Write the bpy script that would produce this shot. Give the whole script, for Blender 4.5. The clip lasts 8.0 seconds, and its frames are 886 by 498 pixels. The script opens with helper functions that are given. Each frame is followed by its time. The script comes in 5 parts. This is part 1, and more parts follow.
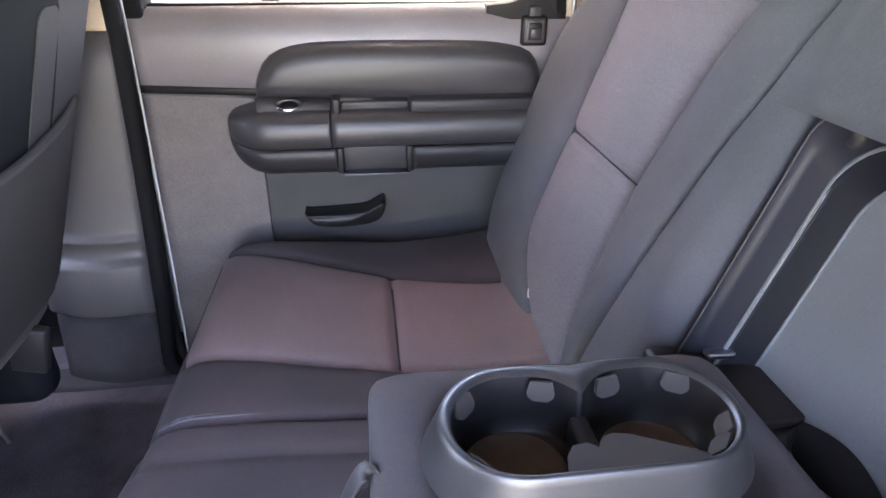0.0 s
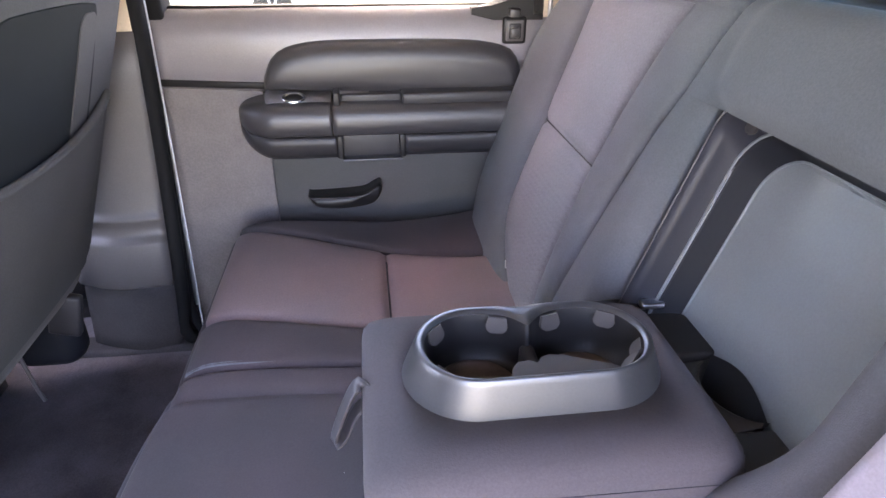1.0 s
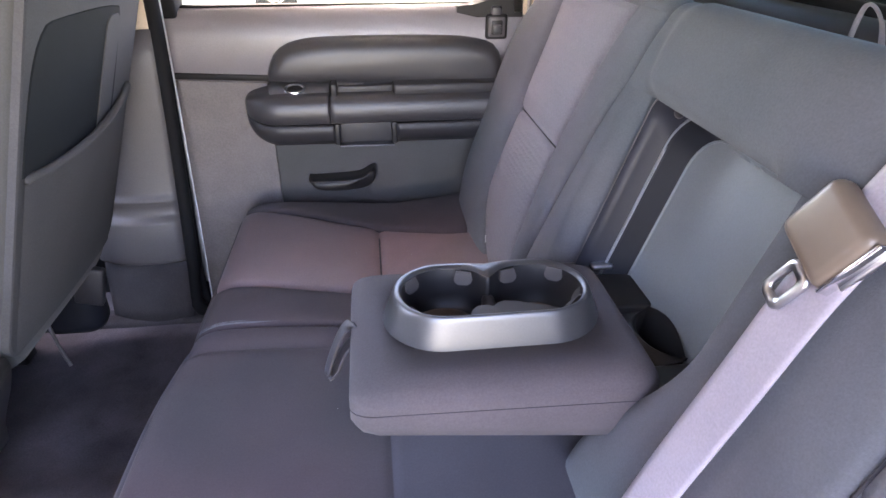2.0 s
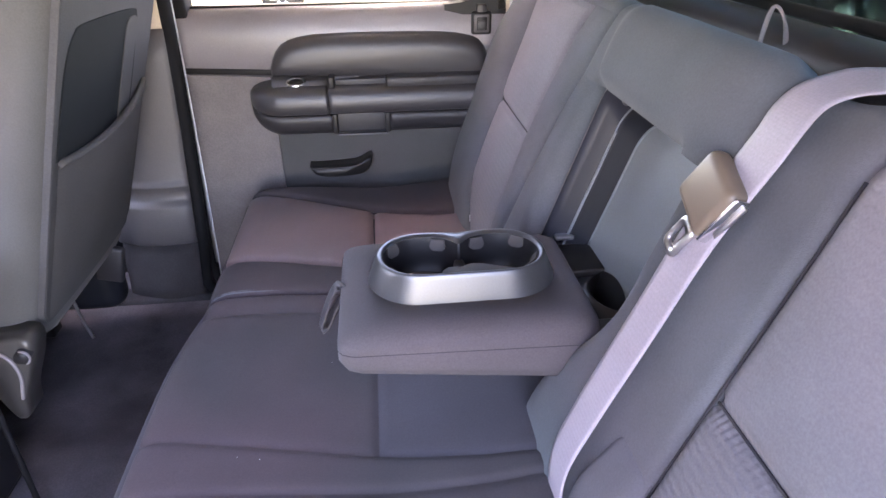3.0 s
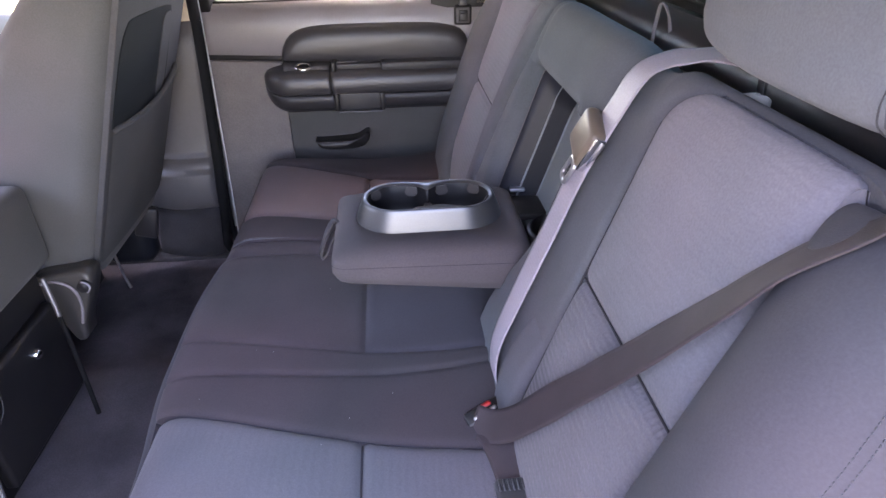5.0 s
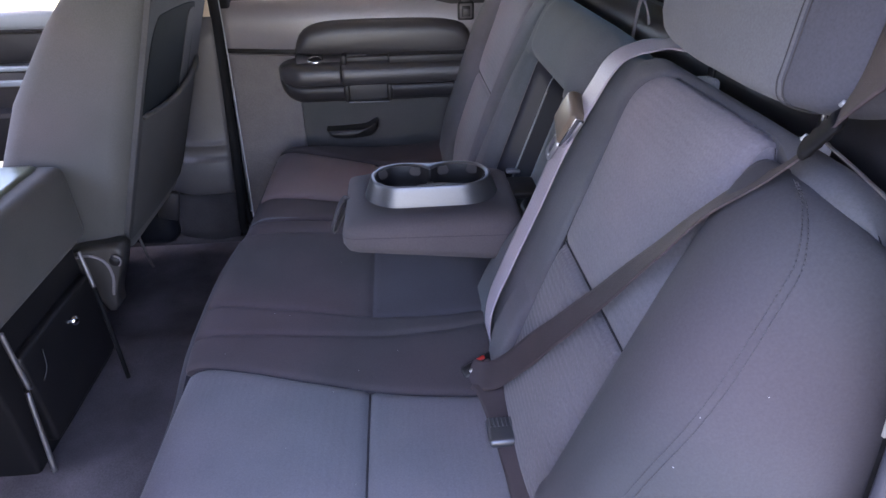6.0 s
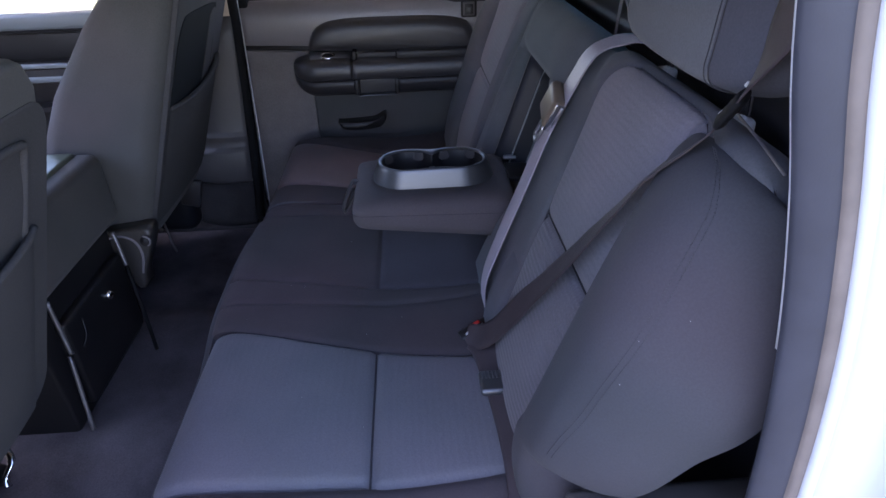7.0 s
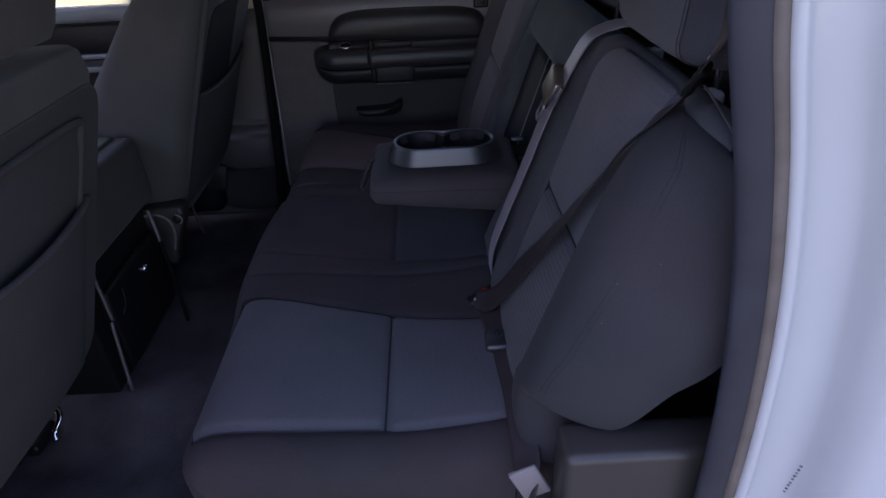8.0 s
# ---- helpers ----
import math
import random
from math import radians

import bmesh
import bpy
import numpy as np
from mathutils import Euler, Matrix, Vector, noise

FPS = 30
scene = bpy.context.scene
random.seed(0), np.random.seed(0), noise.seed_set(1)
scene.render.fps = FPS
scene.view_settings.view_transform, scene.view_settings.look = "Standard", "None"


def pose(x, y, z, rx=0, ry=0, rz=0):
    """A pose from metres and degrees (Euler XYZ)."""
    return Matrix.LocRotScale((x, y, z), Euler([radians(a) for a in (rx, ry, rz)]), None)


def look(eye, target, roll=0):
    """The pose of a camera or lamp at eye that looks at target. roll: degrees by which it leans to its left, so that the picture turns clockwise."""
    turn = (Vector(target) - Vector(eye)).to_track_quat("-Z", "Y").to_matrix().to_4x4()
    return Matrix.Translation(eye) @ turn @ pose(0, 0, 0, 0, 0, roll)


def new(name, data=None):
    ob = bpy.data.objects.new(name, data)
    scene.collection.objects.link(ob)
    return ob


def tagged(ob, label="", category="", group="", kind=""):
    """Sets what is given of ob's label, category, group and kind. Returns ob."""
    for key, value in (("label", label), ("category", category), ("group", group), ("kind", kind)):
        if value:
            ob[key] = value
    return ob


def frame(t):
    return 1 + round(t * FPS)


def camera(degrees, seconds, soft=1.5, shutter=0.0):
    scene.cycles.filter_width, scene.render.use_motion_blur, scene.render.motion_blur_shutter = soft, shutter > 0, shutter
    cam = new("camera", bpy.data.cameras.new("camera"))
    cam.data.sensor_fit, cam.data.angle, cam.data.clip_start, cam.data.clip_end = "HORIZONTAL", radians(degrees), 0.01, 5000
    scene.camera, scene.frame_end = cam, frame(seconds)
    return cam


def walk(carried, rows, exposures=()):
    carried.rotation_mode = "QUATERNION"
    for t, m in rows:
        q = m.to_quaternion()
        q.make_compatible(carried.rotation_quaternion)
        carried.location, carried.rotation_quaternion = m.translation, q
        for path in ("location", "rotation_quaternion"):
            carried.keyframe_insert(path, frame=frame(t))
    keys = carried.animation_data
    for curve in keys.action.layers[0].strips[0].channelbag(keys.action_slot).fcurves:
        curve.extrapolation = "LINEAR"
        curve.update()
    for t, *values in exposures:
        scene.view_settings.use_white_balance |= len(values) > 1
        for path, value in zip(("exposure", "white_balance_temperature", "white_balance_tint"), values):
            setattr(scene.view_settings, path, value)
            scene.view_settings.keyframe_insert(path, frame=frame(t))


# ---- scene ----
cam = camera(72.6, 8.0)
PATH = [
    (0, (-0.178, -0.36, 1.521), (0.049, 1.4, 0.599), 0.3),
    (0.5, (-0.173, -0.426, 1.54), (0.054, 1.327, 0.604), 0.3),
    (1, (-0.17, -0.491, 1.557), (0.052, 1.256, 0.609), 0.3),
    (1.5, (-0.161, -0.556, 1.57), (0.057, 1.186, 0.612), 0.3),
    (3, (-0.121, -0.739, 1.615), (0.06, 0.989, 0.625), -0.6),
    (3.5, (-0.103, -0.802, 1.623), (0.069, 0.923, 0.626), -0.7),
    (4, (-0.094, -0.861, 1.635), (0.064, 0.862, 0.63), -0.8),
    (4.5, (-0.083, -0.93, 1.651), (0.067, 0.789, 0.639), -1.0),
    (6, (-0.074, -1.11, 1.678), (0.042, 0.604, 0.653), -1.3),
    (6.5, (-0.067, -1.17, 1.69), (0.028, 0.542, 0.662), -1.7),
    (7, (-0.059, -1.229, 1.701), (0.017, 0.483, 0.668), -2.0),
    (7.5, (-0.052, -1.282, 1.708), (-0.003, 0.426, 0.668), -2.5),
    (8, (-0.051, -1.332, 1.711), (-0.032, 0.372, 0.663), -2.9),
]
EXPOSURES = [(0, 5.34, 7450, 28), (0.6, 5.46, 7550, 30), (1.0, 5.48, 7600, 30), (1.5, 5.38, 7550, 30), (3.5, 5.24, 7600, 33), (4.0, 5.00, 7600, 33), (4.5, 4.92, 7600, 33), (6.0, 4.20, 6950, 31), (7.0, 3.22, 6350, 29), (7.5, 2.68, 6450, 33), (8.0, 1.82, 6560, 32)]
walk(cam, [(t, look(eye, target, roll)) for t, eye, target, roll in PATH], EXPOSURES)

# ---- light ----
world = bpy.data.worlds.new("sky")
scene.world = world
world.use_nodes = True
wn = world.node_tree.nodes
sky = wn.new("ShaderNodeTexSky")
sky.sky_type = "NISHITA"
sky.sun_disc = False
sky.sun_elevation = radians(72)
sky.sun_rotation = radians(-62)
world.node_tree.links.new(sky.outputs[0], wn["Background"].inputs[0])
wn["Background"].inputs[1].default_value = 0.15
sun_data = bpy.data.lights.new("sun", "SUN")
sun_data.energy, sun_data.angle, sun_data.color = 3.5, radians(0.6), (1.0, 0.95, 0.88)
sun = new("sun", sun_data)
sun.matrix_world = look((-2.6, 1.4, 9.2), (0, 0, 0))


# ---- materials ----
def material(name, color, rough=0.6, metal=0.0, spec=0.5, grain=0.0, grain_scale=400.0, blotch=0.12, blotch_scale=6.0,
             bump=0.0, bump_scale=500.0, stretch=(1, 1, 1), sheen=0.0, coat=0.0, rand=0.0, hue=0.0):
    m = bpy.data.materials.new(name)
    m.use_nodes = True
    nt = m.node_tree
    n, l = nt.nodes, nt.links
    b = n["Principled BSDF"]
    b.inputs["Roughness"].default_value = rough
    b.inputs["Metallic"].default_value = metal
    b.inputs["Specular IOR Level"].default_value = spec
    b.inputs["Sheen Weight"].default_value = sheen
    b.inputs["Sheen Roughness"].default_value = 0.5
    b.inputs["Coat Weight"].default_value = coat
    tc = n.new("ShaderNodeTexCoord")
    mp = n.new("ShaderNodeMapping")
    mp.inputs["Scale"].default_value = stretch
    l.new(tc.outputs["Object"], mp.inputs[0])
    big = n.new("ShaderNodeTexNoise")
    big.inputs["Scale"].default_value, big.inputs["Detail"].default_value = blotch_scale, 4
    l.new(tc.outputs["Object"], big.inputs["Vector"])
    fine = n.new("ShaderNodeTexNoise")
    fine.inputs["Scale"].default_value, fine.inputs["Detail"].default_value = grain_scale, 2
    l.new(mp.outputs[0], fine.inputs["Vector"])

    def scaled(sock, amount):
        mr = n.new("ShaderNodeMapRange")
        mr.inputs["From Min"].default_value, mr.inputs["From Max"].default_value = 0.25, 0.75
        mr.inputs["To Min"].default_value, mr.inputs["To Max"].default_value = 1 - amount, 1 + amount
        l.new(sock, mr.inputs["Value"])
        return mr.outputs[0]
    mul = n.new("ShaderNodeMath")
    mul.operation = "MULTIPLY"
    l.new(scaled(big.outputs["Fac"], blotch), mul.inputs[0])
    l.new(scaled(fine.outputs["Fac"], grain), mul.inputs[1])
    out = mul.outputs[0]
    if rand:
        info = n.new("ShaderNodeObjectInfo")
        mul2 = n.new("ShaderNodeMath")
        mul2.operation = "MULTIPLY"
        mr = n.new("ShaderNodeMapRange")
        mr.inputs["To Min"].default_value, mr.inputs["To Max"].default_value = 1 - rand, 1 + rand
        l.new(info.outputs["Random"], mr.inputs["Value"])
        l.new(out, mul2.inputs[0])
        l.new(mr.outputs[0], mul2.inputs[1])
        out = mul2.outputs[0]
    vm = n.new("ShaderNodeVectorMath")
    vm.operation = "SCALE"
    vm.inputs[0].default_value = color
    l.new(out, vm.inputs["Scale"])
    l.new(vm.outputs[0], b.inputs["Base Color"])
    if hue:
        # the dye drifts a little between warm and cool over the cloth
        drift = n.new("ShaderNodeTexNoise")
        drift.inputs["Scale"].default_value, drift.inputs["Detail"].default_value = 3.0, 1
        l.new(tc.outputs["Object"], drift.inputs["Vector"])
        mix = n.new("ShaderNodeMix")
        mix.data_type = "RGBA"
        mix.inputs[6].default_value = (color[0] * (1 - hue), color[1] * (1 + hue * 0.4), color[2] * (1 + hue * 0.3), 1)
        mix.inputs[7].default_value = (color[0] * (1 + hue), color[1] * (1 - hue * 0.4), color[2], 1)
        mr = n.new("ShaderNodeMapRange")
        mr.inputs["From Min"].default_value, mr.inputs["From Max"].default_value = 0.35, 0.65
        l.new(drift.outputs["Fac"], mr.inputs["Value"])
        l.new(mr.outputs[0], mix.inputs[0])
        l.new(mix.outputs[2], vm.inputs[0])
    if bump:
        bt = n.new("ShaderNodeTexNoise")
        bt.inputs["Scale"].default_value, bt.inputs["Detail"].default_value = bump_scale, 2
        l.new(mp.outputs[0], bt.inputs["Vector"])
        bp = n.new("ShaderNodeBump")
        bp.inputs["Strength"].default_value, bp.inputs["Distance"].default_value = bump, 0.002
        l.new(bt.outputs["Fac"], bp.inputs["Height"])
        l.new(bp.outputs[0], b.inputs["Normal"])
    return m


def ribbed(name, color, rough, axis, period, depth=0.4, wander=1.2, hue=0.0):
    """A woven fabric or webbing with fine ribs along one axis."""
    m = material(name, color, rough, spec=0.25, grain=0.10, grain_scale=400, sheen=0.06, hue=hue)
    nt = m.node_tree
    n, l = nt.nodes, nt.links
    tc = n.new("ShaderNodeTexCoord")
    wv = n.new("ShaderNodeTexWave")
    wv.bands_direction = axis
    wv.inputs["Scale"].default_value = 0.314 / period
    wv.inputs["Distortion"].default_value = wander
    wv.inputs["Detail Scale"].default_value = 3.0
    lean = n.new("ShaderNodeMapping")
    lean.inputs["Rotation"].default_value = (0, radians(-45) if axis == "Z" else 0, 0)
    l.new(tc.outputs["Object"], lean.inputs["Vector"])
    l.new(lean.outputs[0], wv.inputs["Vector"])
    bp = n.new("ShaderNodeBump")
    bp.inputs["Strength"].default_value, bp.inputs["Distance"].default_value = depth, 0.002
    l.new(wv.outputs["Fac"], bp.inputs["Height"])
    l.new(bp.outputs[0], n["Principled BSDF"].inputs["Normal"])
    return m


def glass(name, tint):
    m = bpy.data.materials.new(name)
    m.use_nodes = True
    n, l = m.node_tree.nodes, m.node_tree.links
    n.remove(n["Principled BSDF"])
    tr, gl, mx, fr = (n.new("ShaderNode" + k) for k in ("BsdfTransparent", "BsdfGlossy", "MixShader", "Fresnel"))
    tr.inputs[0].default_value = (*tint, 1)
    gl.inputs["Roughness"].default_value = 0.02
    fr.inputs[0].default_value = 1.45
    l.new(fr.outputs[0], mx.inputs[0])
    l.new(tr.outputs[0], mx.inputs[1])
    l.new(gl.outputs[0], mx.inputs[2])
    l.new(mx.outputs[0], n["Material Output"].inputs[0])
    return m


SEATKNIT = material("dark_cushion_knit", (0.046, 0.0365, 0.0388), 0.95, spec=0.2, grain=0.10, grain_scale=420, bump=0.12, bump_scale=700, blotch=0.18, blotch_scale=6, sheen=0.03, hue=0.08)
# dimmed copy of BOLSTER: the weaker light on the door side is put into colour
SIDEKNIT = material("dimmed_side_bolster_knit", (0.040, 0.0392, 0.0435), 0.92, spec=0.25, grain=0.10, grain_scale=420, bump=0.10, bump_scale=700, blotch=0.14, blotch_scale=5, sheen=0.03, hue=0.10)
ARMKNIT = material("armrest_knit", (0.062, 0.055, 0.058), 0.95, spec=0.2, grain=0.10, grain_scale=420, bump=0.12, bump_scale=700, blotch=0.12, sheen=0.03, hue=0.06)
# reddish copy of the grey weave: warm light on this cushion put into colour
WARMWEAVE = ribbed("warm_lit_woven", (0.142, 0.101, 0.103), 0.95, "Z", 0.009, 0.03, 4.0, hue=0.08)
BOLSTER = material("charcoal_knit", (0.079, 0.0810, 0.0890), 0.95, spec=0.2, grain=0.10, grain_scale=420, bump=0.12, bump_scale=700, blotch=0.16, blotch_scale=7, sheen=0.03, hue=0.07)
INSERT = ribbed("grey_woven", (0.132, 0.125, 0.138), 0.95, "Z", 0.009, 0.19, 4.0, hue=0.06)
HEADCLOTH = material("headrest_grey_cloth", (0.114, 0.118, 0.131), 0.95, spec=0.2, grain=0.10, grain_scale=420, bump=0.12, bump_scale=700, blotch=0.10, sheen=0.03)
SEATWEAVE = ribbed("grey_cushion_weave", (0.102, 0.095, 0.104), 0.95, "Z", 0.009, 0.10, 4.0, hue=0.06)
WAVED = ribbed("waved_grey_woven", (0.112, 0.105, 0.116), 0.95, "Z", 0.0085, 0.4, 2.6)
STITCH = material("charcoal_stitch_thread", (0.050, 0.048, 0.053), 0.9, spec=0.2)
SEAM = material("seam_thread", (0.03, 0.028, 0.032), 0.9, spec=0.2)
REARCLOTH = material("seat_back_cloth", (0.056, 0.055, 0.056), 0.95, spec=0.2, grain=0.12, bump=0.15, bump_scale=600, sheen=0.0)
PLASTIC_HINGE = material("taupe_moulded_plastic", (0.052, 0.046, 0.042), 0.38, grain=0.08, bump=0.08)
LEDGE_BROWN = material("dark_brown_plastic", (0.020, 0.017, 0.015), 0.35, blotch=0.15)
CUPMAT = material("brown_rubber_mat", (0.085, 0.062, 0.054), 0.6, blotch=0.3, blotch_scale=60)
FRONTCLOTH = material("front_seat_cloth", (0.076, 0.070, 0.068), 0.95, spec=0.2, grain=0.10, bump=0.12, bump_scale=700, sheen=0.05, hue=0.05)
PLASTIC_DARK = material("dark_moulded_plastic", (0.025, 0.023, 0.025), 0.45, spec=0.35, grain=0.08, bump=0.12, bump_scale=900, blotch=0.1)
PLASTIC_MID = material("grey_moulded_plastic", (0.215, 0.19, 0.195), 0.55, grain=0.1, bump=0.15, bump_scale=700)
PLASTIC_SOFT = material("soft_touch_vinyl", (0.185, 0.166, 0.175), 0.36, grain=0.08, bump=0.12, bump_scale=800, spec=0.6)
PLASTIC_ARM = material("dark_soft_touch_vinyl", (0.036, 0.033, 0.035), 0.40, grain=0.08, bump=0.12, bump_scale=800, spec=0.5)
PLASTIC_PILLAR = material("grey_pillar_plastic", (0.078, 0.071, 0.073), 0.5, grain=0.1, bump=0.12, bump_scale=700)
PLASTIC_TRAY = material("smooth_grey_tray_plastic", (0.158, 0.180, 0.195), 0.36, grain=0.06, blotch=0.08, spec=0.6)
FRAME = material("blue_black_frame_plastic", (0.018, 0.019, 0.026), 0.42, grain=0.06, blotch=0.12, spec=0.25)
# darkened copy of FRAME
FRAME_DARK = material("darkened_blue_black_plastic", (0.010, 0.011, 0.015), 0.55, spec=0.2, blotch=0.12)
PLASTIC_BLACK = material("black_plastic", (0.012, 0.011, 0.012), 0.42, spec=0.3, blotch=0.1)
SEALLIP = material("brown_grey_seal_lip", (0.135, 0.110, 0.095), 0.6, blotch=0.2, blotch_scale=30)
SEALROLL = material("blue_black_seal_rubber", (0.032, 0.034, 0.045), 0.5, spec=0.4, blotch=0.2, blotch_scale=15, bump=0.05)
RUBBER = material("black_rubber_seal", (0.007, 0.007, 0.008), 0.75, spec=0.15, blotch=0.15)
SATIN = material("satin_silver_plastic", (0.104, 0.106, 0.115), 0.40, metal=0.8, grain=0.04, blotch=0.06)
CHROME = material("chrome", (0.75, 0.75, 0.77), 0.12, metal=1.0, blotch=0.03)
STEEL = material("zinc_steel", (0.5, 0.5, 0.52), 0.3, metal=1.0, blotch=0.1, blotch_scale=40)
TAN = material("tan_pillar_trim", (0.62, 0.50, 0.37), 0.6, grain=0.06, bump=0.1)
WHITE_PAINT = material("white_car_paint", (0.53, 0.545, 0.56), 0.3, coat=0.6, blotch=0.03)
CARPET = material("black_carpet", (0.084, 0.074, 0.082), 1.0, spec=0.1, grain=0.18, grain_scale=300, bump=0.4, bump_scale=380, blotch=0.45, blotch_scale=7)
PANEL_GRAIN = material("grained_door_plastic", (0.130, 0.112, 0.110), 0.6, grain=0.16, grain_scale=260, bump=0.25, bump_scale=500, blotch=0.12, blotch_scale=18)
WEBBING = ribbed("seat_belt_webbing", (0.262, 0.230, 0.262), 0.45, "X", 0.0018, 0.06)
WEBBING_DARK = material("dark_seat_belt_webbing", (0.044, 0.033, 0.036), 0.62, spec=0.25, grain=0.15, grain_scale=600, blotch=0.15, blotch_scale=20, bump=0.15, bump_scale=900)
LINT = material("pale_lint", (0.28, 0.27, 0.27), 0.9, spec=0.1)
INK = material("faded_ink", (0.12, 0.12, 0.16), 0.6)
STRAP = material("grey_pull_webbing", (0.03, 0.027, 0.03), 0.5, spec=0.4, grain=0.15, grain_scale=600)
BROWN = material("brown_buckle_plastic", (0.115, 0.085, 0.064), 0.40, blotch=0.1)
VOID = material("pocket_mouth_shade", (0.013, 0.015, 0.016), 0.95, spec=0.1)
COVER = material("dark_grained_cover_plastic", (0.040, 0.036, 0.034), 0.4, grain=0.1, bump=0.12, bump_scale=600)
# grey lid plastic with the lawn's green reflection mixed into its colour
LID = material("lawn_tinted_lid_plastic", (0.088, 0.102, 0.074), 0.32, spec=0.5, grain=0.08)
# bluer copy of SEATKNIT
NAVYKNIT = material("navy_cushion_knit", (0.042, 0.0385, 0.045), 0.95, spec=0.2, grain=0.10, grain_scale=420, bump=0.12, bump_scale=700, blotch=0.14, blotch_scale=6, sheen=0.03)
# darker copy of HEADCLOTH, with the shade on the turned side in its colour
HEADSIDE = material("shaded_headrest_cloth", (0.066, 0.067, 0.082), 0.95, spec=0.2, grain=0.10, grain_scale=420, bump=0.12, bump_scale=700, blotch=0.10, sheen=0.03)
# darker copy of CARPET: shade on kick panel and sill put into the colour
KICK = material("shaded_kick_carpet", (0.042, 0.039, 0.042), 1.0, spec=0.1, grain=0.15, grain_scale=300, bump=0.3, bump_scale=380, blotch=0.3, blotch_scale=9)
COLLAR = material("pale_collar_plastic", (0.36, 0.355, 0.36), 0.4, blotch=0.06)
RAIL = material("dull_steel_rail", (0.20, 0.19, 0.195), 0.48, metal=0.7, blotch=0.15, blotch_scale=40)
RED = material("red_release_button", (0.55, 0.02, 0.015), 0.4, blotch=0.05)
TABS = material("grey_rubber_tab", (0.047, 0.041, 0.040), 0.7, spec=0.2, blotch=0.1)
LINER = material("headliner_cloth", (0.30, 0.245, 0.205), 0.95, spec=0.1, grain=0.1)
GROUND = material("sunlit_dry_lawn", (0.215, 0.212, 0.115), 0.9, grain=0.2, grain_scale=40, blotch=0.25, blotch_scale=0.6, bump=0.2, bump_scale=80)
DARK_SLAB = material("dark_slab_grey", (0.055, 0.055, 0.056), 0.9, grain=0.3, grain_scale=120, blotch=0.2, blotch_scale=0.8, bump=0.4, bump_scale=200)
LENSCLEAR = glass("clear_glass", (0.93, 0.96, 0.94))
LENSTINT = glass("tinted_glass", (0.28, 0.42, 0.44))
SCREEN = glass("windscreen_glass", (0.90, 0.97, 0.95))


# ---- mesh helpers ----
def part(name, bm, mat, parent=None, label="", smooth=True):
    me = bpy.data.meshes.new(name)
    bm.to_mesh(me)
    bm.free()
    if smooth:
        for p in me.polygons:
            p.use_smooth = True
    me.materials.append(mat)
    ob = new(name, me)
    if parent is not None:
        ob.parent = parent
        ob.matrix_parent_inverse = parent.matrix_world.inverted()
    if label:
        ob["label"] = label
    return ob


def thing(name, label, category, at=(0, 0, 0), kind="", group=""):
    ob = new(name)
    ob.location = at
    ob.matrix_world = Matrix.Translation(at)
    ob.empty_display_size = 0.05
    return tagged(ob, label, category, group, kind)


def rbox(lo, hi, r=0.01, seg=3, turn=None):
    """A box with rounded edges between two corners; turn: a matrix about the box's centre."""
    bm = bmesh.new()
    c = (Vector(lo) + Vector(hi)) / 2
    d = Vector(hi) - Vector(lo)
    bmesh.ops.create_cube(bm, size=1)
    bmesh.ops.scale(bm, vec=d, verts=bm.verts[:])
    if r > 0:
        bmesh.ops.bevel(bm, geom=bm.edges[:], offset=min(r, min(d) * 0.48), segments=seg, affect="EDGES", profile=0.5)
    bmesh.ops.transform(bm, matrix=Matrix.Translation(c) @ (turn if turn else Matrix.Identity(4)), verts=bm.verts[:])
    return bm


def loft(loops, cap0=False, cap1=False, closed=True, bm=None):
    bm = bmesh.new() if bm is None else bm
    rows = [[bm.verts.new(p) for p in lp] for lp in loops]
    n = len(rows[0])
    for a, b in zip(rows, rows[1:]):
        for i in range(n if closed else n - 1):
            j = (i + 1) % n
            bm.faces.new((a[i], a[j], b[j], b[i]))
    if cap0:
        bm.faces.new(rows[0][::-1])
    if cap1:
        bm.faces.new(rows[-1])
    bmesh.ops.recalc_face_normals(bm, faces=bm.faces[:]) if closed else None
    return bm


def curve_pts(ctrl, n):
    """n points evenly along a smooth curve through the control points."""
    c = [Vector(p) for p in ctrl]
    c = [c[0] * 2 - c[1]] + c + [c[-1] * 2 - c[-2]]
    fine = []
    for k in range(1, len(c) - 2):
        for i in range(16):
            t = i / 16
            a, b, d, e = c[k - 1], c[k], c[k + 1], c[k + 2]
            fine.append(0.5 * (2 * b + (d - a) * t + (2 * a - 5 * b + 4 * d - e) * t * t + (3 * b - a - 3 * d + e) * t ** 3))
    fine.append(c[-2])
    acc = [0.0]
    for a, b in zip(fine, fine[1:]):
        acc.append(acc[-1] + (b - a).length)
    out, k = [], 0
    for i in range(n):
        s = acc[-1] * i / (n - 1)
        while k < len(acc) - 2 and acc[k + 1] < s:
            k += 1
        f = (s - acc[k]) / max(acc[k + 1] - acc[k], 1e-9)
        out.append(fine[k].lerp(fine[k + 1], min(max(f, 0), 1)))
    return out


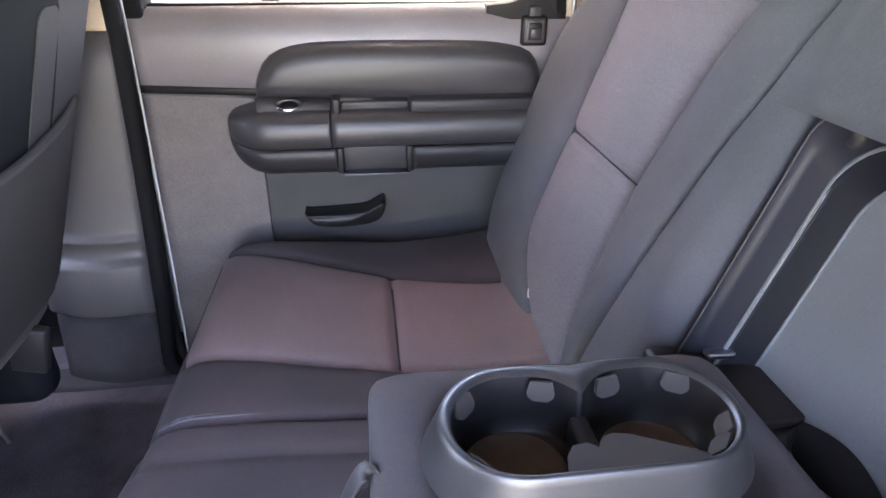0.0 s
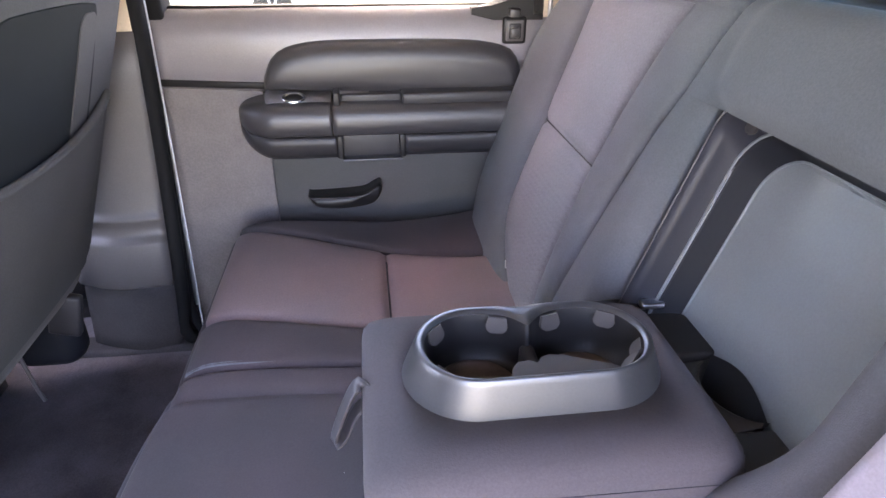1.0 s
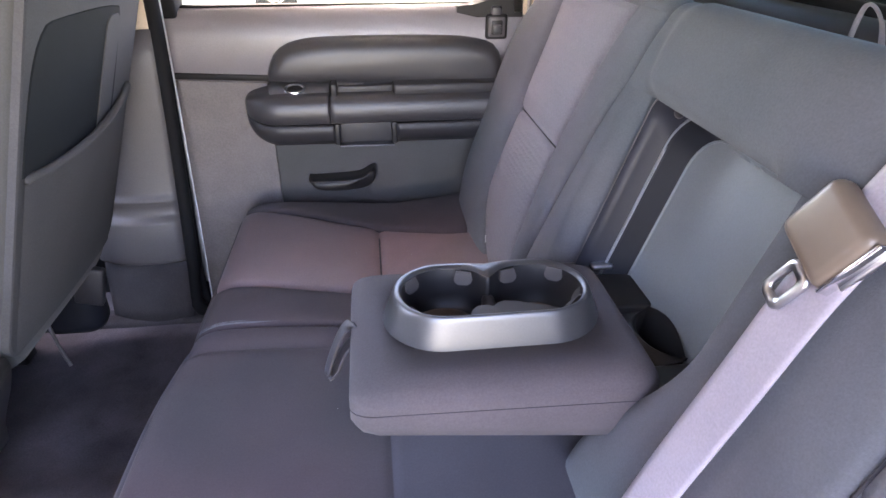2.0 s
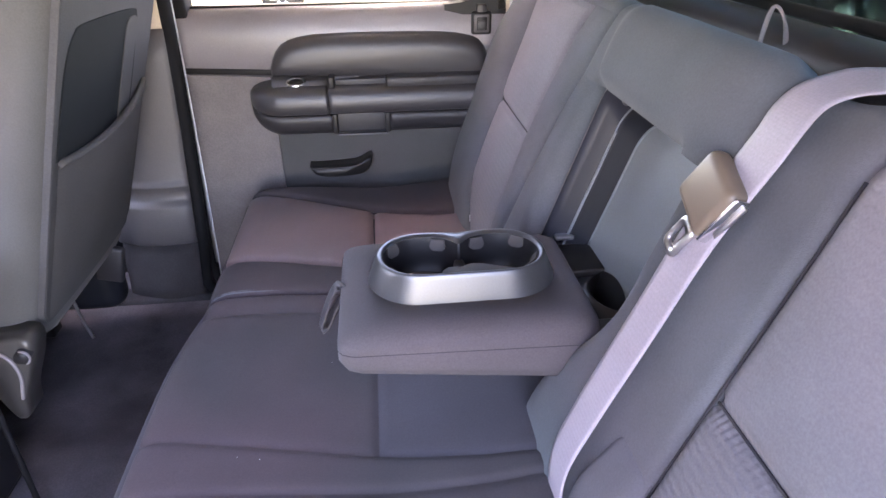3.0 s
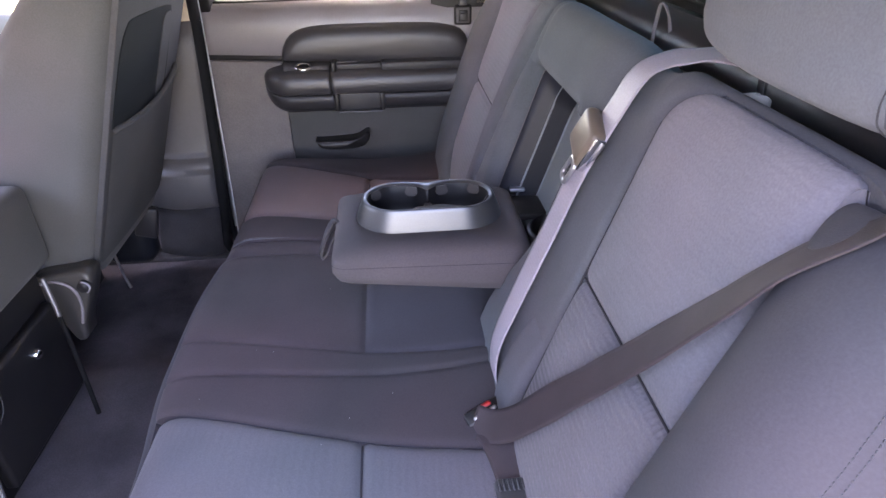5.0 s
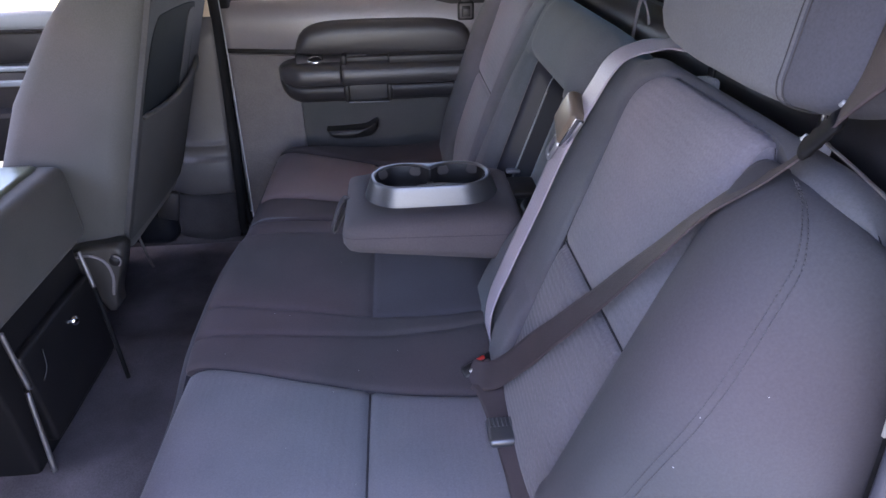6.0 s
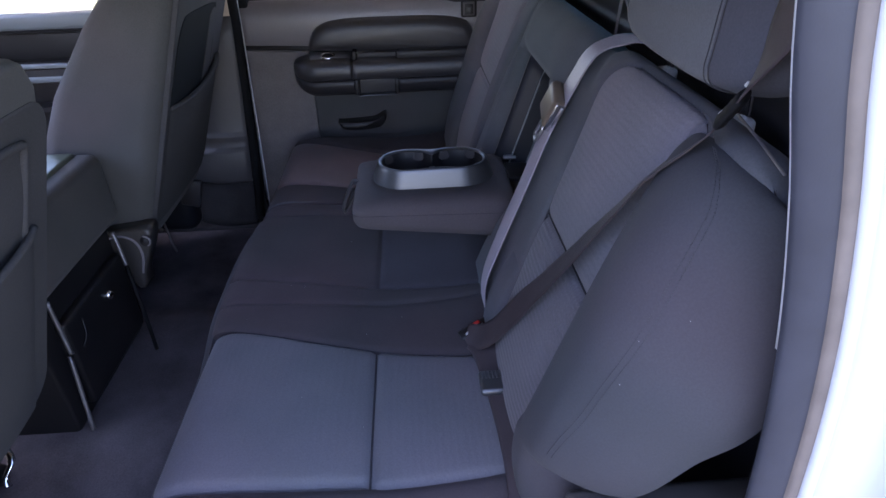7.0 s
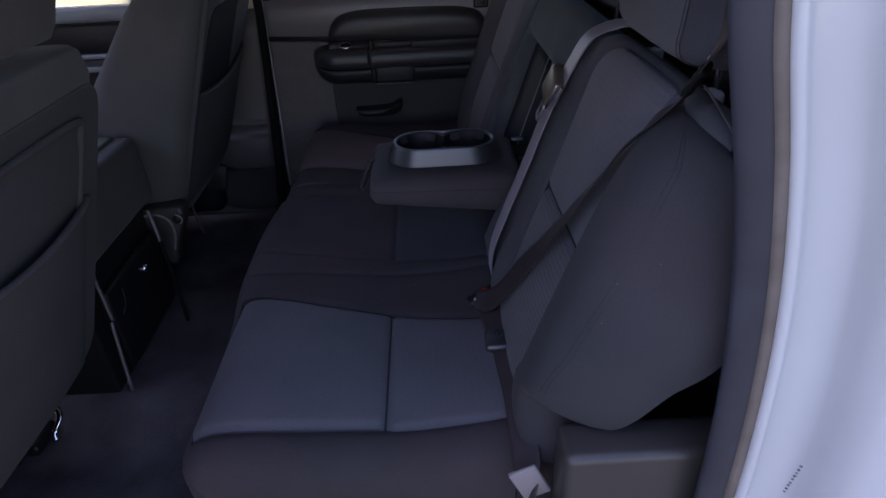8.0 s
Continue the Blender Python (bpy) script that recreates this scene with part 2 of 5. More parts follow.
def tube(ctrl, r, n=40, sides=10, bm=None, flat=1.0):
    pts = curve_pts(ctrl, n)
    loops = []
    up = Vector((0.13, 0.31, 0.94)).normalized()
    for i, p in enumerate(pts):
        d = (pts[min(i + 1, n - 1)] - pts[max(i - 1, 0)]).normalized()
        a = d.cross(up)
        a = a.normalized() if a.length > 1e-4 else d.orthogonal().normalized()
        b = d.cross(a).normalized()
        loops.append([p + a * (r * math.cos(2 * math.pi * k / sides)) + b * (r * flat * math.sin(2 * math.pi * k / sides)) for k in range(sides)])
    return loft(loops, True, True, bm=bm)


def ribbon(ctrl, normals, width, thick=0.0016, n=60, pinch=None):
    """A flat band through control points, its face turned to the normals given at each of them.
    pinch: where along it, over what share of it and to what share of its width it is gathered."""
    pts = curve_pts(ctrl, n)
    # each normal belongs to the control point of its own number
    c, g = [Vector(p) for p in ctrl], [Vector(v).normalized() for v in normals]
    g += [g[-1]] * (len(c) - len(g))
    acc = [0.0]
    for p, q in zip(c, c[1:]):
        acc.append(acc[-1] + (q - p).length)
    nrm = []
    for i in range(n):
        s = acc[-1] * i / (n - 1)
        k = max(j for j in range(len(c) - 1) if acc[j] <= s + 1e-9)
        f = (s - acc[k]) / (acc[k + 1] - acc[k])
        f = f * f * (3 - 2 * f)
        nrm.append(g[k].lerp(g[k + 1], f))
    loops = []
    for i, p in enumerate(pts):
        d = (pts[min(i + 1, n - 1)] - pts[max(i - 1, 0)]).normalized()
        f = (nrm[i] - d * nrm[i].dot(d)).normalized()
        w = d.cross(f).normalized()
        row = []
        wide = width * (1 - (1 - pinch[2]) * math.exp(-((i / (n - 1) - pinch[0]) / pinch[1]) ** 2)) if pinch else width
        for k in range(9):
            row.append(p + w * (wide * (k / 8 - 0.5)) + f * (thick / 2))
        for k in range(9):
            row.append(p + w * (wide * (0.5 - k / 8)) - f * (thick / 2))
        loops.append(row)
    return loft(loops, True, True)


class Profile:
    """A smooth side section in the x-z plane, with s from 0 to 1 along it."""

    def __init__(self, pts, n=400):
        self.p = curve_pts([(x, 0, z) for x, z in pts], n)
        self.n = n
        self.length = sum((b - a).length for a, b in zip(self.p, self.p[1:]))

    def at(self, s):
        k = min(max(s, 0), 1) * (self.n - 1)
        i = min(int(k), self.n - 2)
        p = self.p[i].lerp(self.p[i + 1], k - i)
        a, b = self.p[max(i - 3, 0)], self.p[min(i + 4, self.n - 1)]
        d = (b - a).normalized()
        return p, Vector((-d.z, 0, d.x))

    def where(self, axis, value, after=0.0):
        """The first s past after at which the section crosses x or z = value."""
        k = 0 if axis == "x" else 2
        for i in range(int(after * (self.n - 1)) + 1, self.n):
            a, b = self.p[i - 1][k], self.p[i][k]
            if (a - value) * (b - value) <= 0 and a != b:
                return (i - 1 + (value - a) / (b - a)) / (self.n - 1)
        return 1.0


def ease(n):
    return [0.12 * t + 0.88 * (0.5 - 0.5 * math.cos(math.pi * t)) for t in (i / (n - 1) for i in range(n))]


def pad(name, prof, s0, s1, ya, yb, mat, parent, label="", crown=0.006, groove=0.006, wide=0.008, tuck=0.025,
        rounds=(0, 0, 0, 0), ns=30, ny=30, extra=None, wrinkle=0.0015, gather=0.0):
    """An upholstered panel on a section: s0..s1 along it, ya..yb across (numbers or functions of s; s0 may be a function of y).
    Its edges sink into seams; rounds: radii of outer edges at s0, s1, ya, yb that turn over instead, or -1 for an edge that runs on."""
    fa = ya if callable(ya) else (lambda s: ya)
    fb = yb if callable(yb) else (lambda s: yb)
    us, vs = ease(ns), ease(ny)
    bm = bmesh.new()

    def vertex(u, v, down):
        base = s0 if not callable(s0) else s0(fa(s1) + (fb(s1) - fa(s1)) * v)
        s = base + (s1 - base) * u
        p, nrm = prof.at(s)
        y0, y1 = fa(s), fb(s)
        y = y0 + (y1 - y0) * v
        span = abs(s1 - base) * prof.length
        ds = (u * span, (1 - u) * span, abs(v * (y1 - y0)), abs((1 - v) * (y1 - y0)))
        h = crown * (1 - (2 * u - 1) ** 4) * (1 - (2 * v - 1) ** 4) - down
        for d, r in zip(ds, rounds):
            if callable(r):
                h -= groove * r(s) * math.exp(-(d / wide) ** 2)
            elif r > 0:
                h -= (r - math.sqrt(max(r * r - max(r - d, 0) ** 2, 0))) if d < r else 0
            elif r == 0:
                h -= groove * math.exp(-(d / wide) ** 2)
        if gather:
            # the cloth puckers along its cross seams
            near = min(ds[0], ds[1])
            h -= gather * math.exp(-(near / 0.012) ** 2) * (0.5 + 0.5 * math.sin(y * 850 + 3 * noise.noise((y * 60, s * 9, 0))))
        h += wrinkle * noise.noise((p.x * 9, y * 7, p.z * 9))
        if extra:
            h += extra(s, y, p, nrm)
        q = p + nrm * h
        return bm.verts.new((q.x, y, q.z))
    grid = [[vertex(u, v, 0) for v in vs] for u in us]
    for a, b in zip(grid, grid[1:]):
        for j in range(len(a) - 1):
            bm.faces.new((a[j], b[j], b[j + 1], a[j + 1]))
    # skirts that close the panel's edges
    rim = [(0, j) for j in range(ny)] + [(i, ny - 1) for i in range(1, ns)] + [(ns - 1, j) for j in range(ny - 2, -1, -1)] + [(i, 0) for i in range(ns - 2, 0, -1)]
    low = [vertex(us[i], vs[j], tuck) for i, j in rim]
    for k in range(len(rim)):
        (i, j), (i2, j2) = rim[k - 1], rim[k]
        bm.faces.new((grid[i][j], grid[i2][j2], low[k], low[k - 1]))
        bm.edges.get((grid[i][j], grid[i2][j2])).smooth = False
    bmesh.ops.recalc_face_normals(bm, faces=bm.faces[:])
    return part(name, bm, mat, parent, label)


def block(name, prof_pts, y0, y1, mat, parent, label="", r=0.02):
    """A solid with the same side section from y0 to y1, its ends rounded."""
    pts = [Vector((x, 0, z)) for x, z in prof_pts]
    c = sum(pts, Vector()) / len(pts)
    loops = []
    for y, k in ((y0, r), (y0 + r * 0.3, r * 0.3), (y0 + r, 0), (y1 - r, 0), (y1 - r * 0.3, r * 0.3), (y1, r)):
        loops.append([Vector((p.x, y, p.z)) - (p - c).normalized() * k for p in pts])
    return part(name, loft(loops, True, True), mat, parent, label)


def round_rect(x0, x1, z0, z1, r, n=8):
    pts = []
    for cx, cz, a in ((x1 - r, z1 - r, 0), (x0 + r, z1 - r, 90), (x0 + r, z0 + r, 180), (x1 - r, z0 + r, 270)):
        for i in range(n + 1):
            t = radians(a + 90 * i / n)
            pts.append((cx + r * math.cos(t), cz + r * math.sin(t)))
    return pts


# ---- cab shell and ground ----
def box_part(name, lo, hi, mat, parent=None, label="", r=0.01):
    return part(name, rbox(lo, hi, r), mat, parent, label)


ground_bm = bmesh.new()
bmesh.ops.create_grid(ground_bm, x_segments=40, y_segments=40, size=400)
tagged(part("ground", ground_bm, GROUND), "sunlit dry lawn round the parked truck", "ground", kind="structure")
# out of view; added to cut the warm light bounced up by the lawn
tagged(part("road", rbox((-14, -7, -0.05), (9, 1.15, 0.012), 0.01), DARK_SLAB), "unseen dark grey slab added to cut light from the ground", "driveway", kind="structure")

cab = thing("cab_shell", "white pickup cab shell with grey headliner and dark trim", "truck cab", (0, 0, 0.6), kind="structure")
box_part("roof", (-1.32, -0.86, 1.83), (0.52, 0.86, 1.88), LINER, cab, "grey cloth headliner")
box_part("far_lower_wall", (-2.1, 0.865, 0.5), (0.5, 0.93, 1.385), WHITE_PAINT, cab)
box_part("far_rear_pillar", (0.17, 0.80, 1.385), (0.5, 0.90, 1.84), TAN, cab)
box_part("far_roof_rail", (-1.6, 0.80, 1.76), (0.5, 0.90, 1.86), TAN, cab)
box_part("rear_wall", (0.47, -0.86, 0.5), (0.51, 0.86, 1.44), WHITE_PAINT, cab)
box_part("rear_wall_top", (0.43, -0.86, 1.78), (0.5, 0.86, 1.86), LINER, cab)
box_part("rear_wall_side", (0.43, 0.62, 1.475), (0.5, 0.86, 1.79), LINER, cab)
box_part("rear_wall_side", (0.43, -0.86, 1.475), (0.5, -0.62, 1.79), LINER, cab)
box_part("near_front_wall", (-2.1, -0.93, 0.5), (-0.66, -0.865, 1.385), WHITE_PAINT, cab)
box_part("near_middle_pillar", (-0.78, -0.90, 1.385), (-0.66, -0.80, 1.84), TAN, cab)
box_part("near_roof_rail", (-1.6, -0.90, 1.79), (0.5, -0.82, 1.87), LINER, cab)
box_part("near_sill", (-0.67, -0.93, 0.5), (0.3, -0.83, 0.66), PLASTIC_DARK, cab)
box_part("bulkhead", (-2.2, -0.9, 0.5), (-2.1, 0.9, 1.23), PLASTIC_DARK, cab)
box_part("dashboard", (-2.1, -0.85, 0.95), (-1.75, 0.85, 1.235), PLASTIC_DARK, cab, r=0.08)

def bonnet_height(x, y):
    return 1.215 - 0.035 * (x + 2.2) ** 2 - 0.06 * (abs(y) / 0.9) ** 3


part("bonnet", loft([[(x, y, bonnet_height(x, y)) for y in (-0.9 + 1.8 * k / 16 for k in range(17))] for x in (-2.15 - 1.3 * i / 12 for i in range(13))], closed=False), WHITE_PAINT, cab, "white painted bonnet")
part("nose", rbox((-3.50, -0.9, 0.45), (-3.40, 0.9, 1.17), 0.03), WHITE_PAINT, cab)
for y in (-0.9, 0.86):
    part("front_wing", rbox((-3.40, y, 0.55), (-2.15, y + 0.04, 1.15), 0.015), WHITE_PAINT, cab)
screen_bm = loft([[(-2.10 + 0.77 * f, y * (1 - 0.10 * f), 1.24 + 0.60 * f) for y in (-0.84 + 1.68 * k / 8 for k in range(9))] for f in (0.0, 0.5, 1.0)], closed=False)
bmesh.ops.solidify(screen_bm, geom=screen_bm.faces[:], thickness=0.005)
tagged(part("window_4", screen_bm, SCREEN), "faintly green laminated windscreen", "window", kind="structure")

# carpeted floor with a low hump along the middle
fb = bmesh.new()
rows = []
for i in range(90):
    x = -2.05 + 2.5 * i / 89
    row = []
    for j in range(70):
        y = -0.86 + 1.72 * j / 69
        hump = 0.022 / (1 + math.exp((abs(y + 0.02) - 0.24) / 0.018))
        z = 0.652 + hump + 0.003 * noise.noise((x * 12, y * 12, 0)) + 0.05 * max(0, (abs(y) - 0.72) / 0.14) ** 2
        row.append(fb.verts.new((x, y, z)))
    rows.append(row)
for a, b in zip(rows, rows[1:]):
    for j in range(69):
        fb.faces.new((a[j], b[j], b[j + 1], a[j + 1]))
tagged(part("floor", fb, CARPET), "black carpeted cab floor with worn lint", "floor", kind="structure")

# window panes
for nm, lo, hi, mt in (("window_1", (-0.56, 0.872, 1.38), (0.18, 0.876, 1.77), LENSCLEAR), ("window_2", (-1.6, 0.872, 1.33), (-0.70, 0.876, 1.77), LENSCLEAR),
                       ("window_3", (0.465, -0.63, 1.43), (0.469, 0.63, 1.79), LENSTINT)):
    ob = tagged(box_part(nm, lo, hi, mt, None, "", 0), "pane of automotive glass in the cab", "window", kind="structure")
    ob.visible_shadow = nm == "window_3"

# ---- rear bench ----
CUSHION = Profile([(-0.43, 0.72), (-0.462, 0.80), (-0.480, 0.88), (-0.474, 0.945), (-0.435, 0.978), (-0.36, 0.982), (-0.24, 0.974), (-0.12, 0.968), (0.0, 0.978), (0.075, 0.992), (0.13, 0.985)])
BACK = Profile([(0.02, 0.90), (0.052, 0.975), (0.098, 1.113), (0.144, 1.25), (0.190, 1.385), (0.212, 1.45), (0.232, 1.485), (0.262, 1.490), (0.30, 1.464), (0.335, 1.42), (0.345, 1.34)])
cz = CUSHION.where
S_FRONT = cz("z", 0.965)
S_MID = cz("x", -0.150, 0.5)
bz = BACK.where
B_LOW, B_SEAM, B_TOP = bz("z", 0.985), bz("z", 1.25), bz("z", 1.478)
B_REC = bz("z", 1.389)
B_INS = bz("x", 0.248)


def line(prof, s0, y0, s1, y1):
    return lambda s: y0 + (y1 - y0) * (s - s0) / (s1 - s0)


def seam(prof, s0, ya, s1, yb, parent, depth=0.006, r=0.0016, n=30):
    """A dark thread sunk into the joint between two panels."""
    pts = []
    for i in range(n):
        t = i / (n - 1)
        p, nrm = prof.at(s0 + (s1 - s0) * t)
        q = p - nrm * depth
        pts.append((q.x, ya + (yb - ya) * t, q.z))
    return part("seam", tube(pts, r, n, 6), SEAM, parent)


def belly(s, y, p, nrm):
    """The middle place stands a little further forward."""
    return 0.024 * math.exp(-((y + 0.06) / 0.25) ** 4) * max(0.0, -nrm.x)


def back_x(z, off=0.0):
    return 0.144 + 0.3376 * (z - 1.25) + off


def split(s):
    """Where the two sections of the backrest meet."""
    z = BACK.at(s)[0].z
    return 0.236 - 0.092 * min(max((z - 0.98) / 0.49, 0), 1) ** 1.7


def inner_edge(s):
    z = BACK.at(s)[0].z
    return 0.296 - 0.05 * min(max((z - 1.25) / 0.22, 0), 1) ** 1.5 - 0.03 * min(max((1.2 - z) / 0.2, 0), 1) ** 2


def outer_seam(s):
    z = BACK.at(s)[0].z
    return 0.552 - 0.17 * min(max((1.10 - z) / 0.11, 0), 1) ** 2


def far_side(s):
    z = BACK.at(s)[0].z
    return 0.802 - 0.075 * min(max((z - 1.33) / 0.16, 0), 1) ** 1.5 - 0.05 * min(max((1.08 - z) / 0.14, 0), 1) ** 2


# small (40) seat on the passenger side
small = thing("rear_seat", "charcoal cloth rear bench seat section, its cushion tinted reddish for warm light", "car seat", (-0.1, 0.5, 0.66), group="rear bench sections")
block("seat_base", [(-0.42, 0.66), (-0.44, 0.80), (-0.44, 0.92), (0.08, 0.94), (0.12, 0.66)], 0.245, 0.745, PLASTIC_DARK, small)
f_in = line(CUSHION, S_FRONT, 0.380, 1, 0.285)
f_out = line(CUSHION, S_FRONT, 0.715, 1, 0.50)
pad("cushion_insert", CUSHION, S_FRONT - 0.02, S_MID, f_in, f_out, WARMWEAVE, small, "grey woven cushion panel tinted reddish for warm light")
pad("cushion_insert", CUSHION, S_MID, 1, f_in, f_out, WARMWEAVE, small, "grey woven cushion panel tinted reddish for warm light")
pad("cushion_bolster", CUSHION, S_FRONT - 0.02, 1, 0.2365, f_in, SEATKNIT, small, crown=0.006, rounds=(0, 0, 0.010, 0))
pad("cushion_bolster", CUSHION, S_FRONT - 0.02, 1, f_out, 0.775, SEATKNIT, small, crown=0.006, rounds=(0, 0, 0, 0.06), tuck=0.06)
pad("cushion_front", CUSHION, 0, S_FRONT - 0.02, 0.238, 0.765, SEATKNIT, small, crown=0.004, rounds=(0, 0, 0.02, 0.05), tuck=0.04)
block("back_body", [(0.06, 0.93), (0.236, 1.435), (0.32, 1.425), (0.34, 1.36), (0.22, 0.93)], 0.245, 0.715, PLASTIC_DARK, small)
pad("back_insert", BACK, B_LOW, B_SEAM, inner_edge, outer_seam, INSERT, small, "grey woven back panel", crown=0.008, groove=0.006)
pad("back_insert", BACK, B_SEAM, B_TOP, inner_edge, outer_seam, INSERT, small, "grey woven back panel", crown=0.008, groove=0.006)
pad("back_bolster", BACK, 0.03, B_TOP, lambda s: split(s) + 0.0015, inner_edge, BOLSTER, small, crown=0.012, groove=0.004, wide=0.02, rounds=(0, -1, 0.008, 0), tuck=0.05)
pad("back_bolster", BACK, 0.03, B_TOP, outer_seam, far_side, BOLSTER, small, crown=0.022, rounds=(0, -1, 0, 0.10), tuck=0.09, ns=50)
pad("back_top", BACK, B_TOP, 1, lambda s: split(s) + 0.0015, 0.728, BOLSTER, small, crown=0.004, rounds=(0, 0, 0.022, 0.07), tuck=0.05)

# large (60) seat on the driver side, with the middle place
def insert_edge(s):
    t = min(max((s - B_INS + 0.075) / 0.075, 0), 1)
    return -0.384 - 0.056 * t * t


def strip_edge(s):
    z = BACK.at(s)[0].z
    t = min(max((z - 1.0) / 0.24, 0), 1)
    return -0.098 - 0.092 * t * t * (3 - 2 * t)


large = thing("rear_seat", "charcoal and grey cloth rear bench seat with folded-down middle armrest", "car seat", (-0.1, -0.2, 0.66), group="rear bench sections")
block("seat_base", [(-0.42, 0.66), (-0.44, 0.80), (-0.44, 0.92), (0.08, 0.94), (0.12, 0.66)], -0.66, 0.225, PLASTIC_DARK, large)
n_in = line(CUSHION, S_FRONT, -0.285, 1, -0.43)
pad("cushion_insert", CUSHION, S_FRONT - 0.02, S_MID, -0.655, n_in, SEATWEAVE, large, "grey woven cushion panel")
pad("cushion_insert", CUSHION, S_MID, 1, -0.665, n_in, SEATWEAVE, large, "grey woven cushion panel")
pad("cushion_bolster", CUSHION, S_FRONT - 0.02, 1, n_in, line(CUSHION, S_FRONT, -0.205, 1, -0.235), SEATKNIT, large, crown=0.002, groove=0.0032, wide=0.0065, extra=belly)
pad("cushion_bolster", CUSHION, S_FRONT - 0.02, 1, line(CUSHION, S_FRONT, -0.205, 1, -0.235), line(CUSHION, S_FRONT, -0.112, 1, -0.205), SEATKNIT, large, crown=0.002, groove=0.0032, wide=0.0065, extra=belly)
pad("cushion_middle", CUSHION, S_FRONT - 0.02, S_MID, line(CUSHION, S_FRONT, -0.112, 1, -0.205), 0.178, SEATKNIT, large, crown=0.002, groove=0.0032, wide=0.0065, extra=belly)
# the shade below the armrest is put into this panel's colour
pad("cushion_middle", CUSHION, S_MID, 1, line(CUSHION, S_FRONT, -0.112, 1, -0.205), 0.178, NAVYKNIT, large, "navy panel, the armrest's shade put into its colour", crown=0.002, groove=0.0036, wide=0.006, extra=belly)
pad("cushion_bolster", CUSHION, S_FRONT - 0.02, 1, 0.178, 0.2355, SEATKNIT, large, crown=0.004, groove=0.004, wide=0.018, rounds=(0, 0, 0, 0.010), extra=belly)
pad("cushion_side", CUSHION, S_FRONT - 0.02, 1, -0.735, -0.66, SEATKNIT, large, crown=0.0, rounds=(0, 0, 0.06, 0), tuck=0.09)
pad("cushion_front", CUSHION, 0, S_FRONT - 0.02, -0.72, 0.236, NAVYKNIT, large, crown=0.003, rounds=(0, 0, 0.06, 0.02), tuck=0.06, extra=belly)
block("back_body", [(0.06, 0.93), (0.236, 1.435), (0.32, 1.425), (0.34, 1.36), (0.22, 0.93)], -0.70, -0.20, PLASTIC_DARK, large)
block("back_body", [(0.06, 0.93), (0.236, 1.435), (0.32, 1.425), (0.34, 1.36), (0.22, 0.93)], 0.134, 0.215, PLASTIC_DARK, large)
pad("back_insert", BACK, B_LOW, B_SEAM, -0.645, -0.384, WAVED, large, "grey back panel with a waved weave", crown=0.010, gather=0.0025, ny=150)
pad("back_insert", BACK, B_SEAM, B_INS, -0.645, insert_edge, INSERT, large, "grey woven back panel", crown=0.010, gather=0.0015, ny=150, ns=44)
pad("back_strip", BACK, 0.03, B_REC, insert_edge, strip_edge, BOLSTER, large, crown=0.0, groove=0.006, rounds=(0, -1, 0, 0.03), tuck=0.095, ns=44)
def fold_edge(s):
    z = BACK.at(s)[0].z
    return -0.290 - 0.055 * min(max((1.045 - z) / 0.08, 0), 1) ** 2 - 0.02 * min(max((z - 1.06) / 0.08, 0), 1)


pad("back_strip_end", BACK, bz("z", 0.965), bz("z", 1.14), lambda s: insert_edge(s) + 0.004, fold_edge, BOLSTER, large, crown=0.010, groove=0.004, rounds=(0.03, -1, 0, 0.012), tuck=0.03)
# the side bolster: z, its outer edge, and the radius at which it turns over there
WING = curve_pts([(0.96, -0.745, 0.035), (1.072, -0.748, 0.032), (1.090, -0.758, 0.036), (1.098, -0.776, 0.042), (1.110, -0.794, 0.050), (1.145, -0.808, 0.062), (1.20, -0.817, 0.078), (1.27, -0.832, 0.100), (1.40, -0.834, 0.108), (1.46, -0.824, 0.108), (1.51, -0.81, 0.106)], 120)
SIDE_CROWN = 0.046


def wing(s):
    z = BACK.at(s)[0].z
    k = min(range(len(WING) - 1), key=lambda i: abs(WING[i].x - z))
    k = min(k, len(WING) - 2)
    f = min(max((z - WING[k].x) / (WING[k + 1].x - WING[k].x), -1), 1)
    p = WING[k].lerp(WING[k + 1], f)
    return p.y, p.z


def side_turn(s, y, p=None, nrm=None):
    out, r = wing(s)
    d = max(0.0, out + r - y)
    return -(r - math.sqrt(max(r * r - d * d, 0.0)))


def side_height(s, y, p=None, nrm=None):
    """How far the side bolster stands off the section of the back."""
    out = wing(s)[0]
    v = (y - out) / (-0.645 - out)
    u = min(max((s - B_LOW) / (B_TOP + 0.02 - B_LOW), 0), 1)
    return SIDE_CROWN * (1 - (2 * u - 1) ** 4) * (1 - abs(2 * v - 1) ** 2.6) + side_turn(s, y)


pad("back_side", BACK, B_LOW, B_TOP + 0.03, lambda s: wing(s)[0], -0.645, SIDEKNIT, large, "charcoal side bolster with double stitching", crown=0.0, groove=0.005, wide=0.012, rounds=(0, 0.05, -1, 0), tuck=0.02, ns=90, ny=60, extra=side_height)
pad("back_middle_strip", BACK, 0.03, B_REC, 0.121, split, BOLSTER, large, crown=0.006, rounds=(0, -1, 0.030, 0.008), tuck=0.06)
